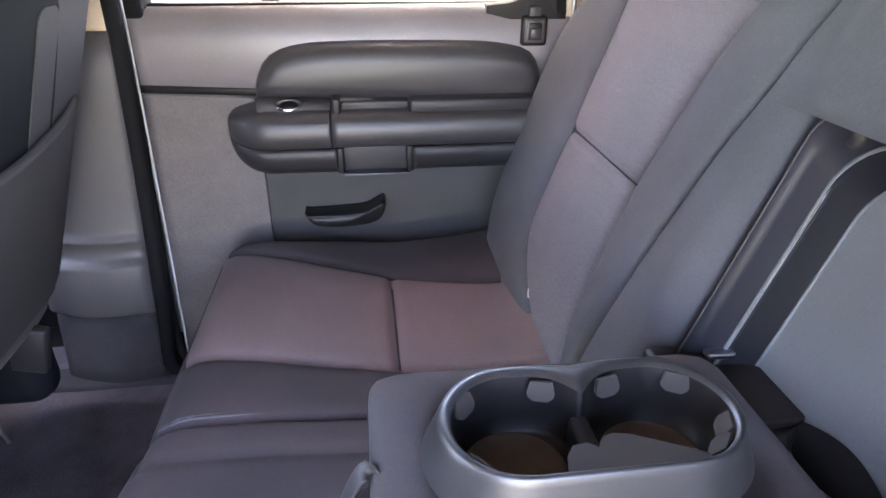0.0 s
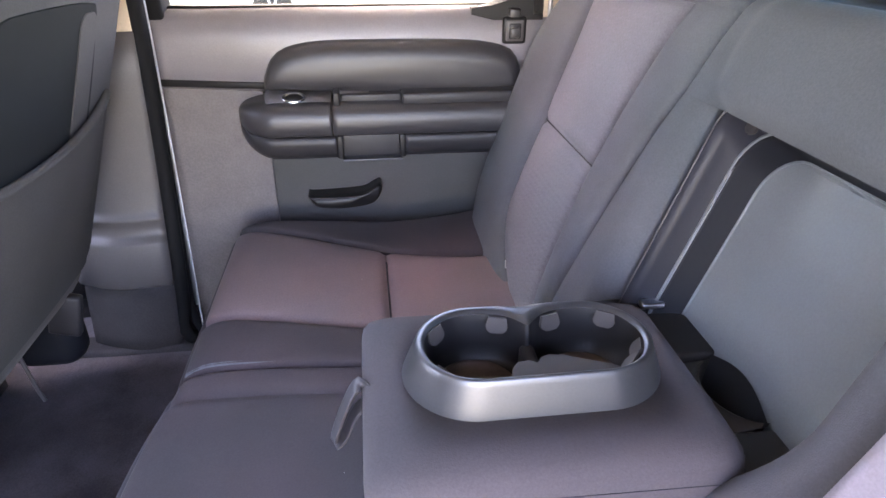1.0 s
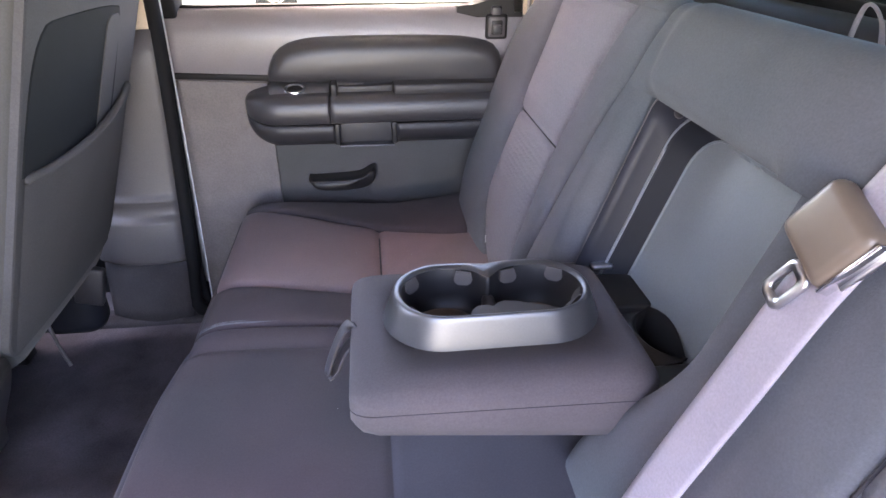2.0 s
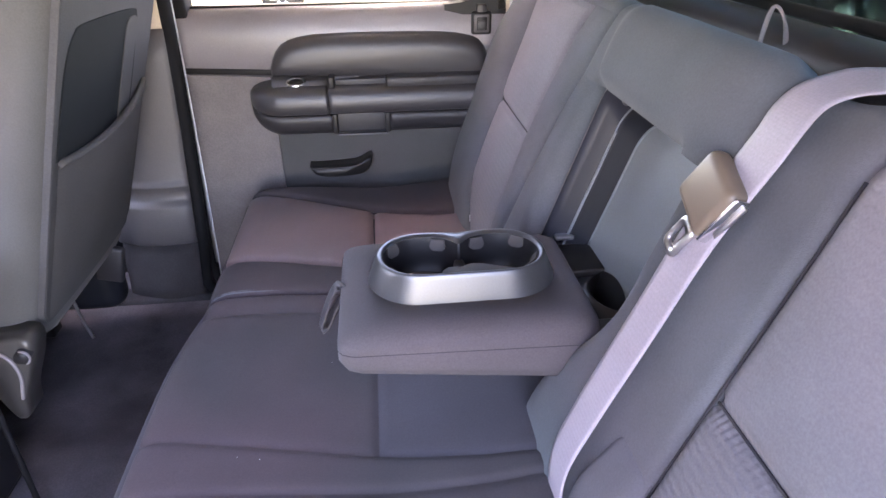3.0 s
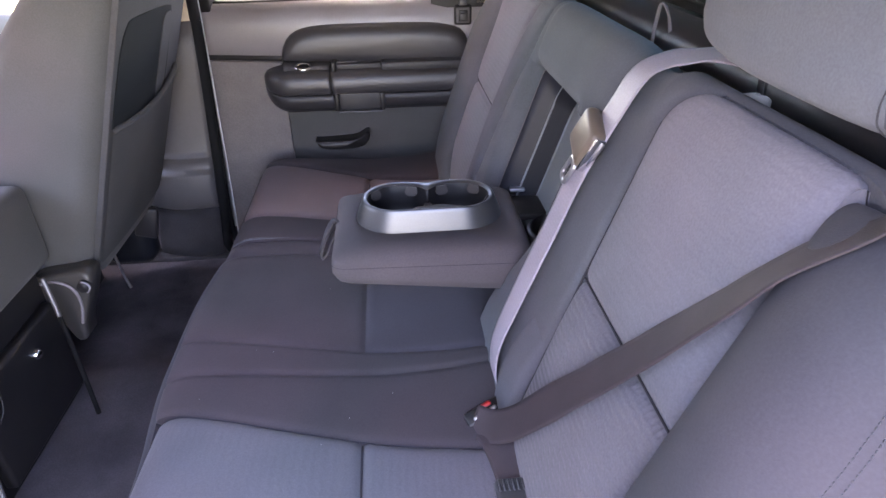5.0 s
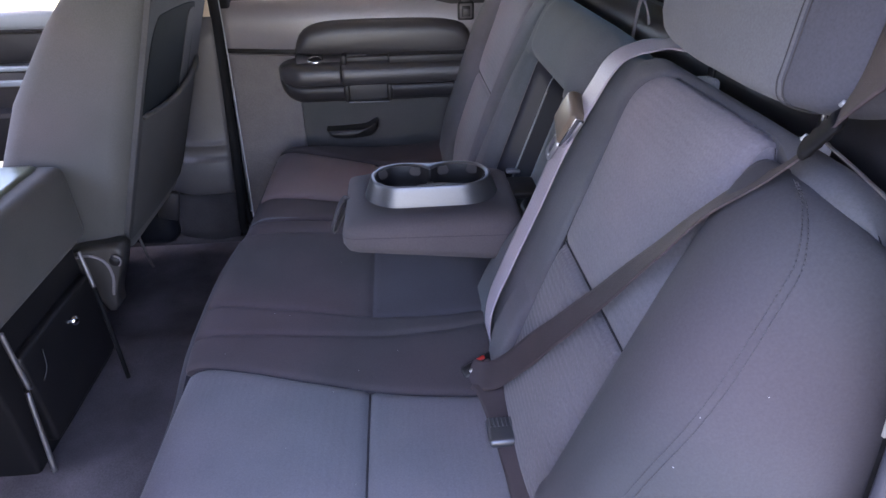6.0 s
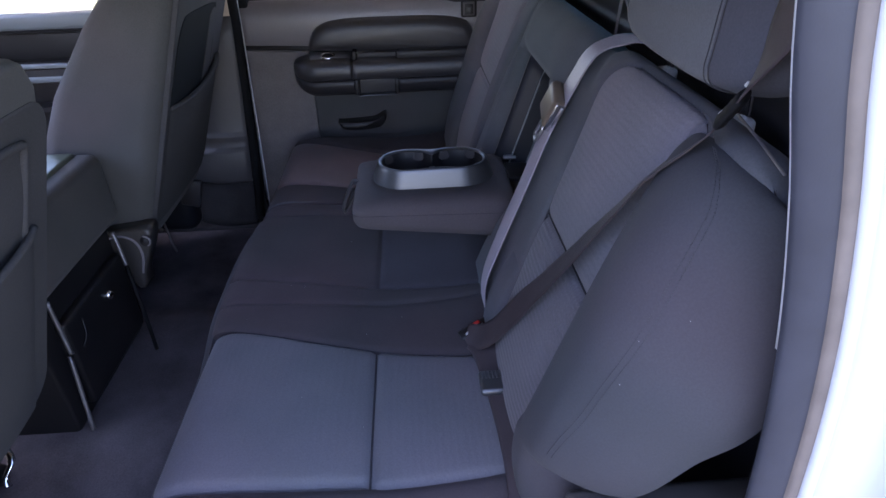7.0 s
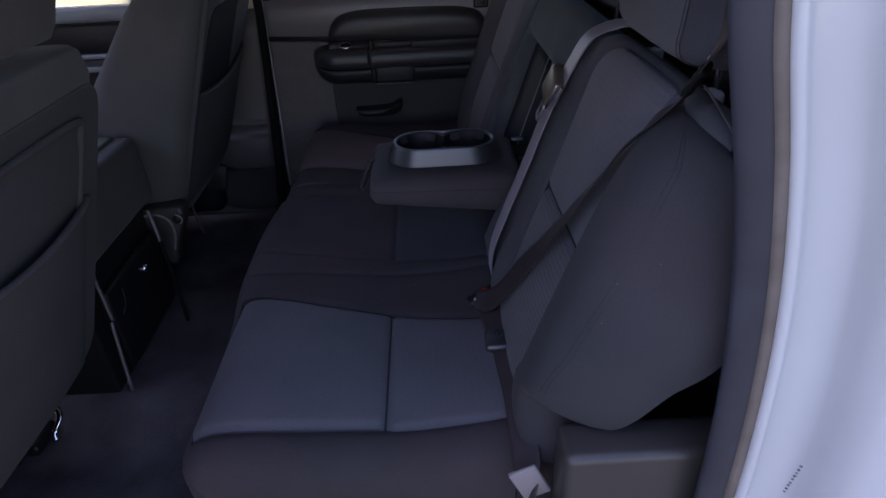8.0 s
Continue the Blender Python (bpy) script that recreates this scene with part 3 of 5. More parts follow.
pad("back_middle_top", BACK, B_REC, 1, insert_edge, split, BOLSTER, large, "charcoal pad over the armrest recess", crown=0.0, groove=0.006, rounds=(-1, 0, lambda s: max(0.0, min(1.0, (B_INS - s) / 0.01 + 1)), 0.008), tuck=0.05, ns=50, ny=50,
    extra=lambda s, y, p, nrm: -0.022 * max(0.0, 1 - (s - B_REC) / 0.035) ** 2 * max(0.0, min(1.0, (0.118 - y) / 0.02, (y + 0.185) / 0.02))
    - 0.016 * max(0.0, 1 - ((y + 0.287) / 0.075) ** 2) * max(0.0, min(1.0, (s - B_TOP + 0.06) / 0.05))
    + 0.012 * max(0.0, min(1.0, (0.118 - y) / 0.03)) * max(0.0, min(1.0, (y + 0.30) / 0.12)) * max(0.0, 1 - ((s - B_REC - 0.05) / 0.13) ** 2))
pad("back_top", BACK, lambda y: B_INS - (B_INS - B_TOP) * min(max((-0.645 - y) / 0.06, 0), 1), 1, -0.785, -0.440, BOLSTER, large, crown=0.0, groove=0.004, rounds=(0, 0, 0.06, -1), tuck=0.02)


def stitches(dy):
    """A line of single stitches along the side bolster, curving in towards the top."""
    bm = bmesh.new()
    way = curve_pts([(-0.766, 1.130, 0), (-0.771, 1.16, 0), (-0.778, 1.21, 0), (-0.786, 1.30, 0), (-0.785, 1.37, 0), (-0.776, 1.43, 0), (-0.762, 1.455, 0), (-0.740, 1.472, 0), (-0.712, 1.480, 0)], 110)
    for k, w in enumerate(way[:-1]):
        y, z = w.x - dy, w.y
        ahead = way[k + 1] - w
        s = bz("z", z)
        p, nrm = BACK.at(s)
        q = p + nrm * (side_height(s, y) + 0.0003)
        g = bmesh.ops.create_cube(bm, size=1)["verts"]
        m = Matrix.Translation((q.x, y, q.z)) @ Matrix.Rotation(radians(18.7), 4, "Y") @ Matrix.Rotation(-math.atan2(ahead.x, ahead.y), 4, "X") @ Matrix.Diagonal((0.0008, 0.0007, 0.0022, 1))
        bmesh.ops.transform(bm, matrix=m, verts=g)
    ob = part("stitching", bm, STITCH, large, "double line of dark stitches")
    ob["kind"] = "stuff"


for own, y0, y1 in ((small, 0.298, 0.548), (large, -0.640, -0.388)):
    seam(BACK, B_SEAM, y0, B_SEAM, y1, own, 0.005, 0.0014)
seam(CUSHION, S_MID, 0.335, S_MID, 0.56, small, 0.005)
seam(CUSHION, S_MID, -0.66, S_MID, -0.37, large, 0.005)
seam(CUSHION, S_FRONT, -0.285, 1, -0.43, large, 0.005)
seam(BACK, B_LOW, -0.384, B_INS - 0.075, -0.384, large, 0.005)
for dy in (0.0, 0.0045):
    stitches(dy)
    part("piping", tube([(p.x, 0.246 + dy, p.z + 0.0005) for p in (CUSHION.at(S_FRONT + (1 - S_FRONT) * i / 20)[0] for i in range(20))], 0.0022, 40, 6), BOLSTER, small)


def arch(ya, yb, ztop, r, off, zbot=1.02, n=12):
    """An outline of the armrest recess: up one side, over the top with rounded corners, and down the other."""
    pts = [(ya, zbot + (ztop - r - zbot) * i / 8) for i in range(9)]
    pts += [(ya - r + r * math.cos(a), ztop - r + r * math.sin(a)) for a in (math.pi / 2 * i / n for i in range(1, n + 1))]
    pts += [(ya - r + (yb - ya + 2 * r) * i / 10, ztop) for i in range(1, 10)]
    pts += [(yb + r - r * math.sin(a), ztop - r + r * math.cos(a)) for a in (math.pi / 2 * i / n for i in range(0, n + 1))]
    pts += [(yb, ztop - r - (ztop - r - zbot) * i / 8) for i in range(1, 9)]
    return [Vector((back_x(z, off), y, z)) for y, z in pts]


tray_loops = [arch(0.122, -0.250, 1.412, 0.02, 0.045), arch(0.112, -0.247, 1.398, 0.03, 0.022), arch(0.109, -0.246, 1.396, 0.03, 0.021), arch(0.108, -0.244, 1.390, 0.050, 0.040), arch(0.099, -0.242, 1.374, 0.056, 0.063)]
part("recess_frame", loft(tray_loops, closed=False), FRAME, large, "dark plastic recess frame")
# thin paler tubes along the moulded edges, drawn as their highlights
for lp, rr in ((arch(0.1085, -0.246, 1.396, 0.03, 0.0205), 0.0008), (tray_loops[-1], 0.0029), (arch(0.0885, -0.235, 1.344, 0.052, 0.100), 0.0016)):
    part("recess_bead", tube(lp[::2], rr, 90, 8), PLASTIC_PILLAR if rr < 0.001 else PLASTIC_TRAY, large, "pale bead drawn as an edge highlight")
ridge = [arch(0.100, -0.242, 1.375, 0.056, 0.062), arch(0.097, -0.241, 1.371, 0.056, 0.061), arch(0.095, -0.240, 1.368, 0.056, 0.066), arch(0.090, -0.235, 1.346, 0.052, 0.098), arch(0.087, -0.234, 1.342, 0.050, 0.101)]
# the shade inside the recess is put into the wall's darker plastic
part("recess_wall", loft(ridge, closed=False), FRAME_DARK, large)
outer = arch(0.0875, -0.234, 1.3425, 0.050, 0.1005)
mid = arch(0.083, -0.229, 1.338, 0.047, 0.1015)
tb = loft([outer, mid], closed=False)
half = len(mid) // 2
for k in range(half - 1):
    q = [mid[k], mid[k + 1], mid[len(mid) - 2 - k], mid[len(mid) - 1 - k]]
    vs = [tb.verts.new(p) for p in q]
    tb.faces.new(vs)
bmesh.ops.remove_doubles(tb, verts=tb.verts[:], dist=0.0002)
part("recess_tray", tb, PLASTIC_TRAY, large, "smooth blue-grey plastic recess tray")
part("tray_ledge", rbox((0.148, -0.23, 1.03), (0.25, -0.097, 1.126), 0.008), LEDGE_BROWN, large, "dark brown plastic ledge")
part("tray_stop", rbox((0.150, 0.012, 1.05), (0.235, 0.098, 1.132), 0.005), LEDGE_BROWN, large, "dark brown plastic stop block")
rim = [Vector((0.212 - 0.048 * math.sin(a), -0.042 + 0.053 * math.cos(a), 1.127)) for a in (math.pi * i / 30 for i in range(31))]
pocket = [[(0.148, 0.012 - 0.109 * i / 30, 1.03) for i in range(31)], [(0.148, 0.012 - 0.109 * i / 30, 1.118) for i in range(31)],
          [(p.x - 0.006, p.y, p.z - 0.003) for p in rim], [(p.x - 0.002, p.y, p.z + 0.0008) for p in rim], [(p.x + 0.002, p.y, p.z - 0.001) for p in rim],
          [(0.216 - (0.216 - p.x) * 0.85, -0.042 + (p.y + 0.042) * 0.88, 1.058) for p in rim], [(0.219, -0.042 + (p.y + 0.042) * 0.7, 1.052) for p in rim]]
part("tray_pocket", loft(pocket, closed=False), LEDGE_BROWN, large, "small rounded pocket at the foot of the tray")
# black plate against the tray, standing in for the shade above the pocket
part("pocket_back", loft([[(back_x(z0 + (1.130 + 0.014 * math.sin(math.pi * i / 20) - z0) * f, 0.0965), 0.012 - 0.109 * i / 20, z0 + (1.130 + 0.014 * math.sin(math.pi * i / 20) - z0) * f) for i in range(21)] for z0, f in ((1.05, 0.0), (1.05, 0.5), (1.05, 1.0))], closed=False), PLASTIC_BLACK, large)
part("seat_tag", rbox((0.062, 0.436, 1.006), (0.066, 0.442, 1.022), 0.001, 1), WHITE_PAINT, small, "tiny white tag")
sc = bmesh.new()
bmesh.ops.create_uvsphere(sc, u_segments=16, v_segments=10, radius=0.012)
bmesh.ops.transform(sc, matrix=Matrix.Translation((0.236, 0.094, 1.371)) @ Matrix.Diagonal((0.6, 1, 1, 1)), verts=sc.verts[:])
part("trim_screw", sc, PLASTIC_ARM, large, "round grey trim plug")

# ---- middle armrest ----
NP = 96


def rrect(x0, x1, y0, y1, r, z, tilt=0.0):
    """A rounded rectangle of NP points, from its middle by angle."""
    cx, cy, hx, hy = (x0 + x1) / 2, (y0 + y1) / 2, (x1 - x0) / 2, (y1 - y0) / 2
    out = []
    for k in range(NP):
        a = 2 * math.pi * k / NP
        c, s = math.cos(a), math.sin(a)
        t = min(hx / max(abs(c), 1e-6), hy / max(abs(s), 1e-6))
        px, py = c * t, s * t
        qx, qy = max(abs(px) - (hx - r), 0), max(abs(py) - (hy - r), 0)
        if qx > 0 and qy > 0:
            d = math.hypot(qx, qy)
            px = math.copysign(hx - r + qx / d * r, px)
            py = math.copysign(hy - r + qy / d * r, py)
        out.append(Vector((cx + px, cy + py, z + tilt * (cx + px))))
    return out


def stadium(x0, x1, yc, r, z, notch=0.0, flat=0.0):
    """Two half circles joined by straights, with a dip in the far straight."""
    cx, h = (x0 + x1) / 2, (x1 - x0) / 2 - r
    out = []
    for k in range(NP):
        a = 2 * math.pi * k / NP
        c, s = math.cos(a), math.sin(a)
        lo, hi = 0.0, 1.0
        for _ in range(30):
            m = (lo + hi) / 2
            if math.hypot(max(abs(c * m) - h, 0), s * m) < r:
                lo = m
            else:
                hi = m
        px, py = c * lo, s * lo
        if py > 0:
            py -= notch * math.exp(-abs(px / 0.016) ** 1.3)
        out.append(Vector((cx + px, yc + py, z)))
    return out


armrest = part("armrest", loft([
    rrect(-0.165, 0.135, -0.145, 0.075, 0.02, 1.086, -0.12),
    rrect(-0.185, 0.142, -0.158, 0.088, 0.02, 1.092, -0.12),
    rrect(-0.191, 0.145, -0.163, 0.093, 0.022, 1.108, -0.10),
    rrect(-0.191, 0.145, -0.163, 0.093, 0.022, 1.138, -0.03),
    rrect(-0.189, 0.144, -0.1615, 0.0915, 0.022, 1.149, -0.02),
    rrect(-0.188, 0.143, -0.160, 0.090, 0.022, 1.1505, -0.02),
    rrect(-0.186, 0.142, -0.158, 0.088, 0.022, 1.155, -0.01),
    rrect(-0.176, 0.136, -0.148, 0.078, 0.03, 1.163, 0.0),
    rrect(-0.160, 0.125, -0.132, 0.062, 0.03, 1.166, 0.0),
    stadium(-0.140, 0.098, -0.028, 0.062, 1.167),
    stadium(-0.138, 0.096, -0.028, 0.060, 1.120),
], True, False), ARMKNIT, large, "charcoal cloth armrest, folded down")
ar = rrect(-0.1915, 0.1455, -0.1635, 0.0935, 0.022, 1.1375, -0.03)
part("seam", tube(ar[:] + ar[:2], 0.0004, 160, 6), SEAM, armrest)
cup = part("cup_holder", loft([
    stadium(-0.152, 0.109, -0.028, 0.071, 1.164),
    stadium(-0.151, 0.108, -0.028, 0.070, 1.168),
    stadium(-0.140, 0.096, -0.030, 0.061, 1.198),
    stadium(-0.138, 0.094, -0.030, 0.0595, 1.203, 0.004),
    stadium(-0.135, 0.091, -0.031, 0.057, 1.2055, 0.012),
    stadium(-0.131, 0.087, -0.032, 0.0535, 1.205, 0.022),
    stadium(-0.129, 0.085, -0.033, 0.051, 1.202, 0.026),
], False, False), SATIN, armrest, "satin silver plastic double cup holder")
part("well", loft([
    stadium(-0.1295, 0.0855, -0.033, 0.0515, 1.2025, 0.025),
    stadium(-0.128, 0.084, -0.033, 0.050, 1.195, 0.026),
    stadium(-0.125, 0.081, -0.033, 0.047, 1.170, 0.026),
    stadium(-0.122, 0.078, -0.033, 0.045, 1.152, 0.024),
    stadium(-0.112, 0.068, -0.033, 0.036, 1.146, 0.016),
    stadium(-0.03, -0.012, -0.033, 0.006, 1.146, 0.0),
], False, True), PLASTIC_BLACK, armrest, "black plastic cup wells")
for cx in (-0.078, 0.034):
    loops = [[Vector((cx + r * math.cos(2 * math.pi * k / 40), -0.033 + r * math.sin(2 * math.pi * k / 40), z)) for k in range(40)]
             for r, z in ((0.042, 1.147), (0.042, 1.1505), (0.040, 1.152), (0.0385, 1.149), (0.001, 1.1485))]
    part("cup_mat", loft(loops), CUPMAT, armrest, "round rubber cup mat")
part("divider", rbox((-0.030, -0.082, 1.144), (-0.014, -0.004, 1.178), 0.006), PLASTIC_DARK, armrest)
for x, y, a, tilt in ((-0.117, -0.002, 135, 18), (-0.050, 0.009, 75, 18), (0.004, 0.008, 105, 18), (0.064, 0.006, 60, 18), (0.080, -0.050, -20, 30), (-0.115, -0.068, 215, 40), (0.066, -0.071, -40, 40)):
    # a small flexible flap on the wall of the well, leaning inwards
    flap = [(-0.009, 0.0), (0.009, 0.0), (0.0115, -0.010), (0.0100, -0.0135), (0.006, -0.0165), (-0.006, -0.0165), (-0.0100, -0.0135), (-0.0115, -0.010)]
    d = Matrix.Translation((x, y, 1.2025)) @ Matrix.Rotation(radians(a - 90), 4, "Z") @ Matrix.Rotation(radians(-tilt), 4, "X")
    fl = loft([[d @ Vector((px, py, pz)) for px, pz in flap] for py in (0.002, -0.002)], True, True)
    part("grip_tab", fl, TABS, armrest, "grey rubber grip tab", smooth=False)
# a broad two-lobed flap on the near wall
lobes = [(0.054, -0.0835), (0.046, -0.072), (0.024, -0.056), (0.006, -0.043), (-0.008, -0.039), (-0.017, -0.044), (-0.024, -0.056), (-0.031, -0.049), (-0.042, -0.051), (-0.050, -0.063), (-0.056, -0.0835)]
part("double_tab", loft([[(x, y, 1.2005 - 0.26 * (y + 0.0835) - t) for x, y in lobes] for t in (0.0, 0.003)], True, True), TABS, armrest, "two-lobed rubber grip tab", smooth=False)
part("pull_strap", ribbon([(-0.180, -0.024, 1.150), (-0.194, -0.024, 1.157), (-0.206, -0.027, 1.140), (-0.219, -0.033, 1.108), (-0.222, -0.035, 1.094), (-0.212, -0.034, 1.100), (-0.200, -0.030, 1.125), (-0.188, -0.028, 1.138)],
                          [(-1, -0.3, 0.3)], 0.016, 0.0025, 40), STRAP, armrest, "short grey webbing pull strap")


# ---- headrests ----
def headrest(yc, label, parent):
    prof = [(0.226, 1.540), (0.234, 1.522), (0.27, 1.512), (0.318, 1.518), (0.338, 1.535), (0.345, 1.62), (0.335, 1.70), (0.30, 1.725), (0.262, 1.71), (0.236, 1.63)]
    pts = curve_pts([(x, 0, z) for x, z in prof + prof[:1]], 41)[:-1]
    c = sum(pts, Vector()) / len(pts)

    def section(y):
        k = 0.25 + 0.75 * max(0.0, 1 - abs((y - yc) / 0.200) ** 3.4) ** 0.5
        return [Vector((c.x + (p.x - c.x) * k, y, c.z + (p.z - c.z) * (0.35 + 0.65 * k))) for p in pts]

    hr = part("headrest", loft([section(yc + 0.200 * math.sin(a)) for a in (-0.570 + (0.570 + math.pi / 2) * i / 18 for i in range(19))], False, True), HEADCLOTH, parent, label)
    part("side_panel", loft([section(yc + 0.200 * math.sin(a)) for a in (-math.pi / 2 + (math.pi / 2 - 0.570) * i / 10 for i in range(11))], True, False), HEADSIDE, hr, "side panel with shade put into its colour")
    for dy in (-0.104, -0.112):
        ring = [Vector((c.x + (p.x - c.x) * 1.004, yc + dy, c.z + (p.z - c.z) * 1.004)) for p in pts]
        k = (1 - abs(dy / 0.200) ** 3.4) ** 0.5
        k = 0.25 + 0.75 * k
        ring = [Vector((c.x + (p.x - c.x) * k * 1.006, p.y, c.z + (p.z - c.z) * (0.35 + 0.65 * k) * 1.006)) for p in ring]
        part("stitching", tube(ring[30:] + ring[:8], 0.0006, 60, 6), STITCH, hr)
    for dy in (-0.088, 0.118):
        part("post", tube([(0.292, yc + dy, 1.46), (0.290, yc + dy, 1.535)], 0.0045, 6), CHROME, hr, "chrome headrest post")
        part("guide_collar", rbox((0.276, yc + dy - 0.013, 1.464), (0.299, yc + dy + 0.013, 1.4825), 0.005), COLLAR, hr, "pale plastic post collar")
    return hr


headrest(-0.545, "large charcoal cloth headrest", large)
headrest(0.535, "large charcoal cloth headrest", small)


# ---- seat belts ----
NB = Vector((-0.947, 0, 0.32))


def on_back(y, z, off=-0.015):
    return (back_x(z, off), y, z)


mid_belt = thing("seat_belt", "grey middle seat belt lying over the seat back", "seat belt", (0.2, -0.3, 1.0), group="seat belts")
part("webbing", ribbon([(0.335, -0.470, 1.490), (0.312, -0.400, 1.503), (0.292, -0.352, 1.505), (0.270, -0.310, 1.494), (0.250, -0.289, 1.486), (0.225, -0.284, 1.471), (0.200, -0.289, 1.434), (0.163, -0.281, 1.35), on_back(-0.275, 1.25), on_back(-0.269, 1.13, -0.017), on_back(-0.268, 1.06, -0.016), on_back(-0.272, 1.01, -0.004), on_back(-0.278, 0.96, 0.02)],
                       [(0.2, 0.2, 0.9), (-0.1, 0.15, 1.0), (-0.25, 0.15, 1.0), (-0.35, 0.1, 0.95), (-0.45, 0.0, 0.9), (-0.70, 0, 0.72), tuple(NB), tuple(NB), tuple(NB), tuple(NB), (-0.93, 0.02, 0.32), (-0.93, 0.02, 0.32), (-0.93, 0.02, 0.32)], 0.050, 0.0016, 110), WEBBING, mid_belt)
turn = Matrix.Rotation(radians(18.7), 4, "Y") @ Matrix.Rotation(radians(22), 4, "X")
mb = rbox((-0.014, -0.033, -0.029), (0.010, 0.033, 0.029), 0.010, 5)
bmesh.ops.transform(mb, matrix=Matrix.Translation((0.174, -0.272, 1.386)) @ turn, verts=mb.verts[:])
hous = part("latch_cover", mb, BROWN, mid_belt, "brown plastic latch cover")
mb = rbox((-0.010, -0.036, -0.027), (0.004, -0.0325, 0.027), 0.0015, 2)
bmesh.ops.transform(mb, matrix=Matrix.Translation((0.174, -0.272, 1.386)) @ turn, verts=mb.verts[:])
part("latch_edge", mb, CHROME, hous, "chrome latch edge")
mb = rbox((-0.001, -0.0395, -0.016), (0.003, -0.036, 0.024), 0.001, 2)
bmesh.ops.transform(mb, matrix=Matrix.Translation((0.174, -0.272, 1.386)) @ turn, verts=mb.verts[:])
part("latch_plate", mb, STEEL, hous, "slotted steel latch plate")
m = Matrix.Translation((0.154, -0.265, 1.341)) @ turn


def slot_loop(w, h, x):
    return [m @ Vector((x, y, z)) for y, z in round_rect(-w, w, -h, h, min(w, h) * 0.6, 6)]


part("tongue", loft([slot_loop(0.0135, 0.020, 0.0), slot_loop(0.0135, 0.020, -0.0025), slot_loop(0.012, 0.0185, -0.004), slot_loop(0.0075, 0.012, -0.004), slot_loop(0.007, 0.0115, 0.0), slot_loop(0.0135, 0.020, 0.0)]), STEEL, hous, "slotted steel belt tongue")

out_belt = thing("seat_belt", "dark brown-grey outboard seat belt, fastened across the empty seat", "seat belt", (0.2, -0.5, 1.0), group="seat belts")
part("webbing", ribbon([(0.262, -0.835, 1.85), (0.250, -0.800, 1.74), (0.238, -0.757, 1.61), (0.228, -0.722, 1.528), (0.214, -0.702, 1.487), (0.190, -0.670, 1.445), (0.168, -0.640, 1.390), (0.137, -0.583, 1.294), (0.110, -0.533, 1.213), (0.083, -0.483, 1.133), (0.055, -0.428, 1.048), (0.034, -0.388, 1.005), (0.016, -0.356, 0.985)],
                       [(-0.9, -0.35, 0.25), (-0.9, -0.3, 0.25), (-0.85, -0.1, 0.35), (-0.70, 0.50, 0.48), (-0.62, 0.63, 0.46), (-0.66, 0.58, 0.47), (-0.74, 0.48, 0.46), (-0.84, 0.32, 0.42), (-0.90, 0.20, 0.38), tuple(NB), tuple(NB), (-0.92, 0.0, 0.40), (-0.85, 0.05, 0.5)], 0.048, 0.0016, 130, (0.345, 0.06, 0.55)), WEBBING_DARK, out_belt)
part("lap_webbing", ribbon([(0.028, -0.362, 0.985), (0.040, -0.405, 1.002), (0.049, -0.46, 1.006), (0.058, -0.55, 1.008), (0.062, -0.66, 1.010), (0.060, -0.755, 0.985), (0.056, -0.785, 0.93)],
                           [(-0.55, 0, 0.85)], 0.047, 0.0016, 60), WEBBING_DARK, out_belt)
part("anchor_plate", rbox((0.040, -0.786, 0.948), (0.082, -0.778, 1.008), 0.003, 2, Matrix.Rotation(radians(-25), 4, "Y")), PLASTIC_MID, out_belt, "pale belt anchor plate")
slider = part("slider", rbox((0.024, -0.535, 1.002), (0.080, -0.486, 1.017), 0.006), SATIN, out_belt, "ribbed grey belt slider")
for k in range(8):
    part("slider_rib", rbox((0.028 + 0.006 * k, -0.508, 1.0165), (0.031 + 0.006 * k, -0.490, 1.0190), 0.001, 1), SATIN, slider)
g_at, g_way = Vector((0.2265, -0.7195, 1.522)), Vector((-0.014, 0.020, -0.041)).normalized()
g_out = Vector((-0.70, 0.50, 0.48))
g_out = (g_out - g_way * g_out.dot(g_way)).normalized()
g_side = g_way.cross(g_out)
part("belt_guide", loft([[g_at + g_way * (0.0042 * (k - 4)) + g_side * ((0.0155 + 0.0012 * (k % 2)) * math.cos(a)) + g_out * ((0.0048 + 0.0012 * (k % 2)) * math.sin(a)) for a in (2 * math.pi * i / 20 for i in range(20))] for k in range(9)], True, True), RUBBER, out_belt, "black ribbed belt sleeve")
for at, size in ((-0.019, 0.0022), (0.016, 0.0028)):
    c = g_at + g_side * 0.014 + g_way * at + g_out * 0.004
    part("guide_clip", tube([c - g_way * size, c + g_way * size], 0.0018, 4, 8), COLLAR, out_belt, "small pale guide clip")
part("guide_cord", tube([(0.250, -0.690, 1.506), (0.236, -0.756, 1.506), (0.222, -0.822, 1.504)], 0.0013, 16, 8), PLASTIC_PILLAR, out_belt, "thin grey guide cord")

buckle = thing("belt_buckle", "black buckle with a red release button between cushion and back", "belt buckle", (0.03, -0.35, 0.97))
tr = Matrix.Translation((0.038, -0.346, 0.992)) @ Matrix.Rotation(radians(14), 4, "Z") @ Matrix.Rotation(radians(-24), 4, "Y")
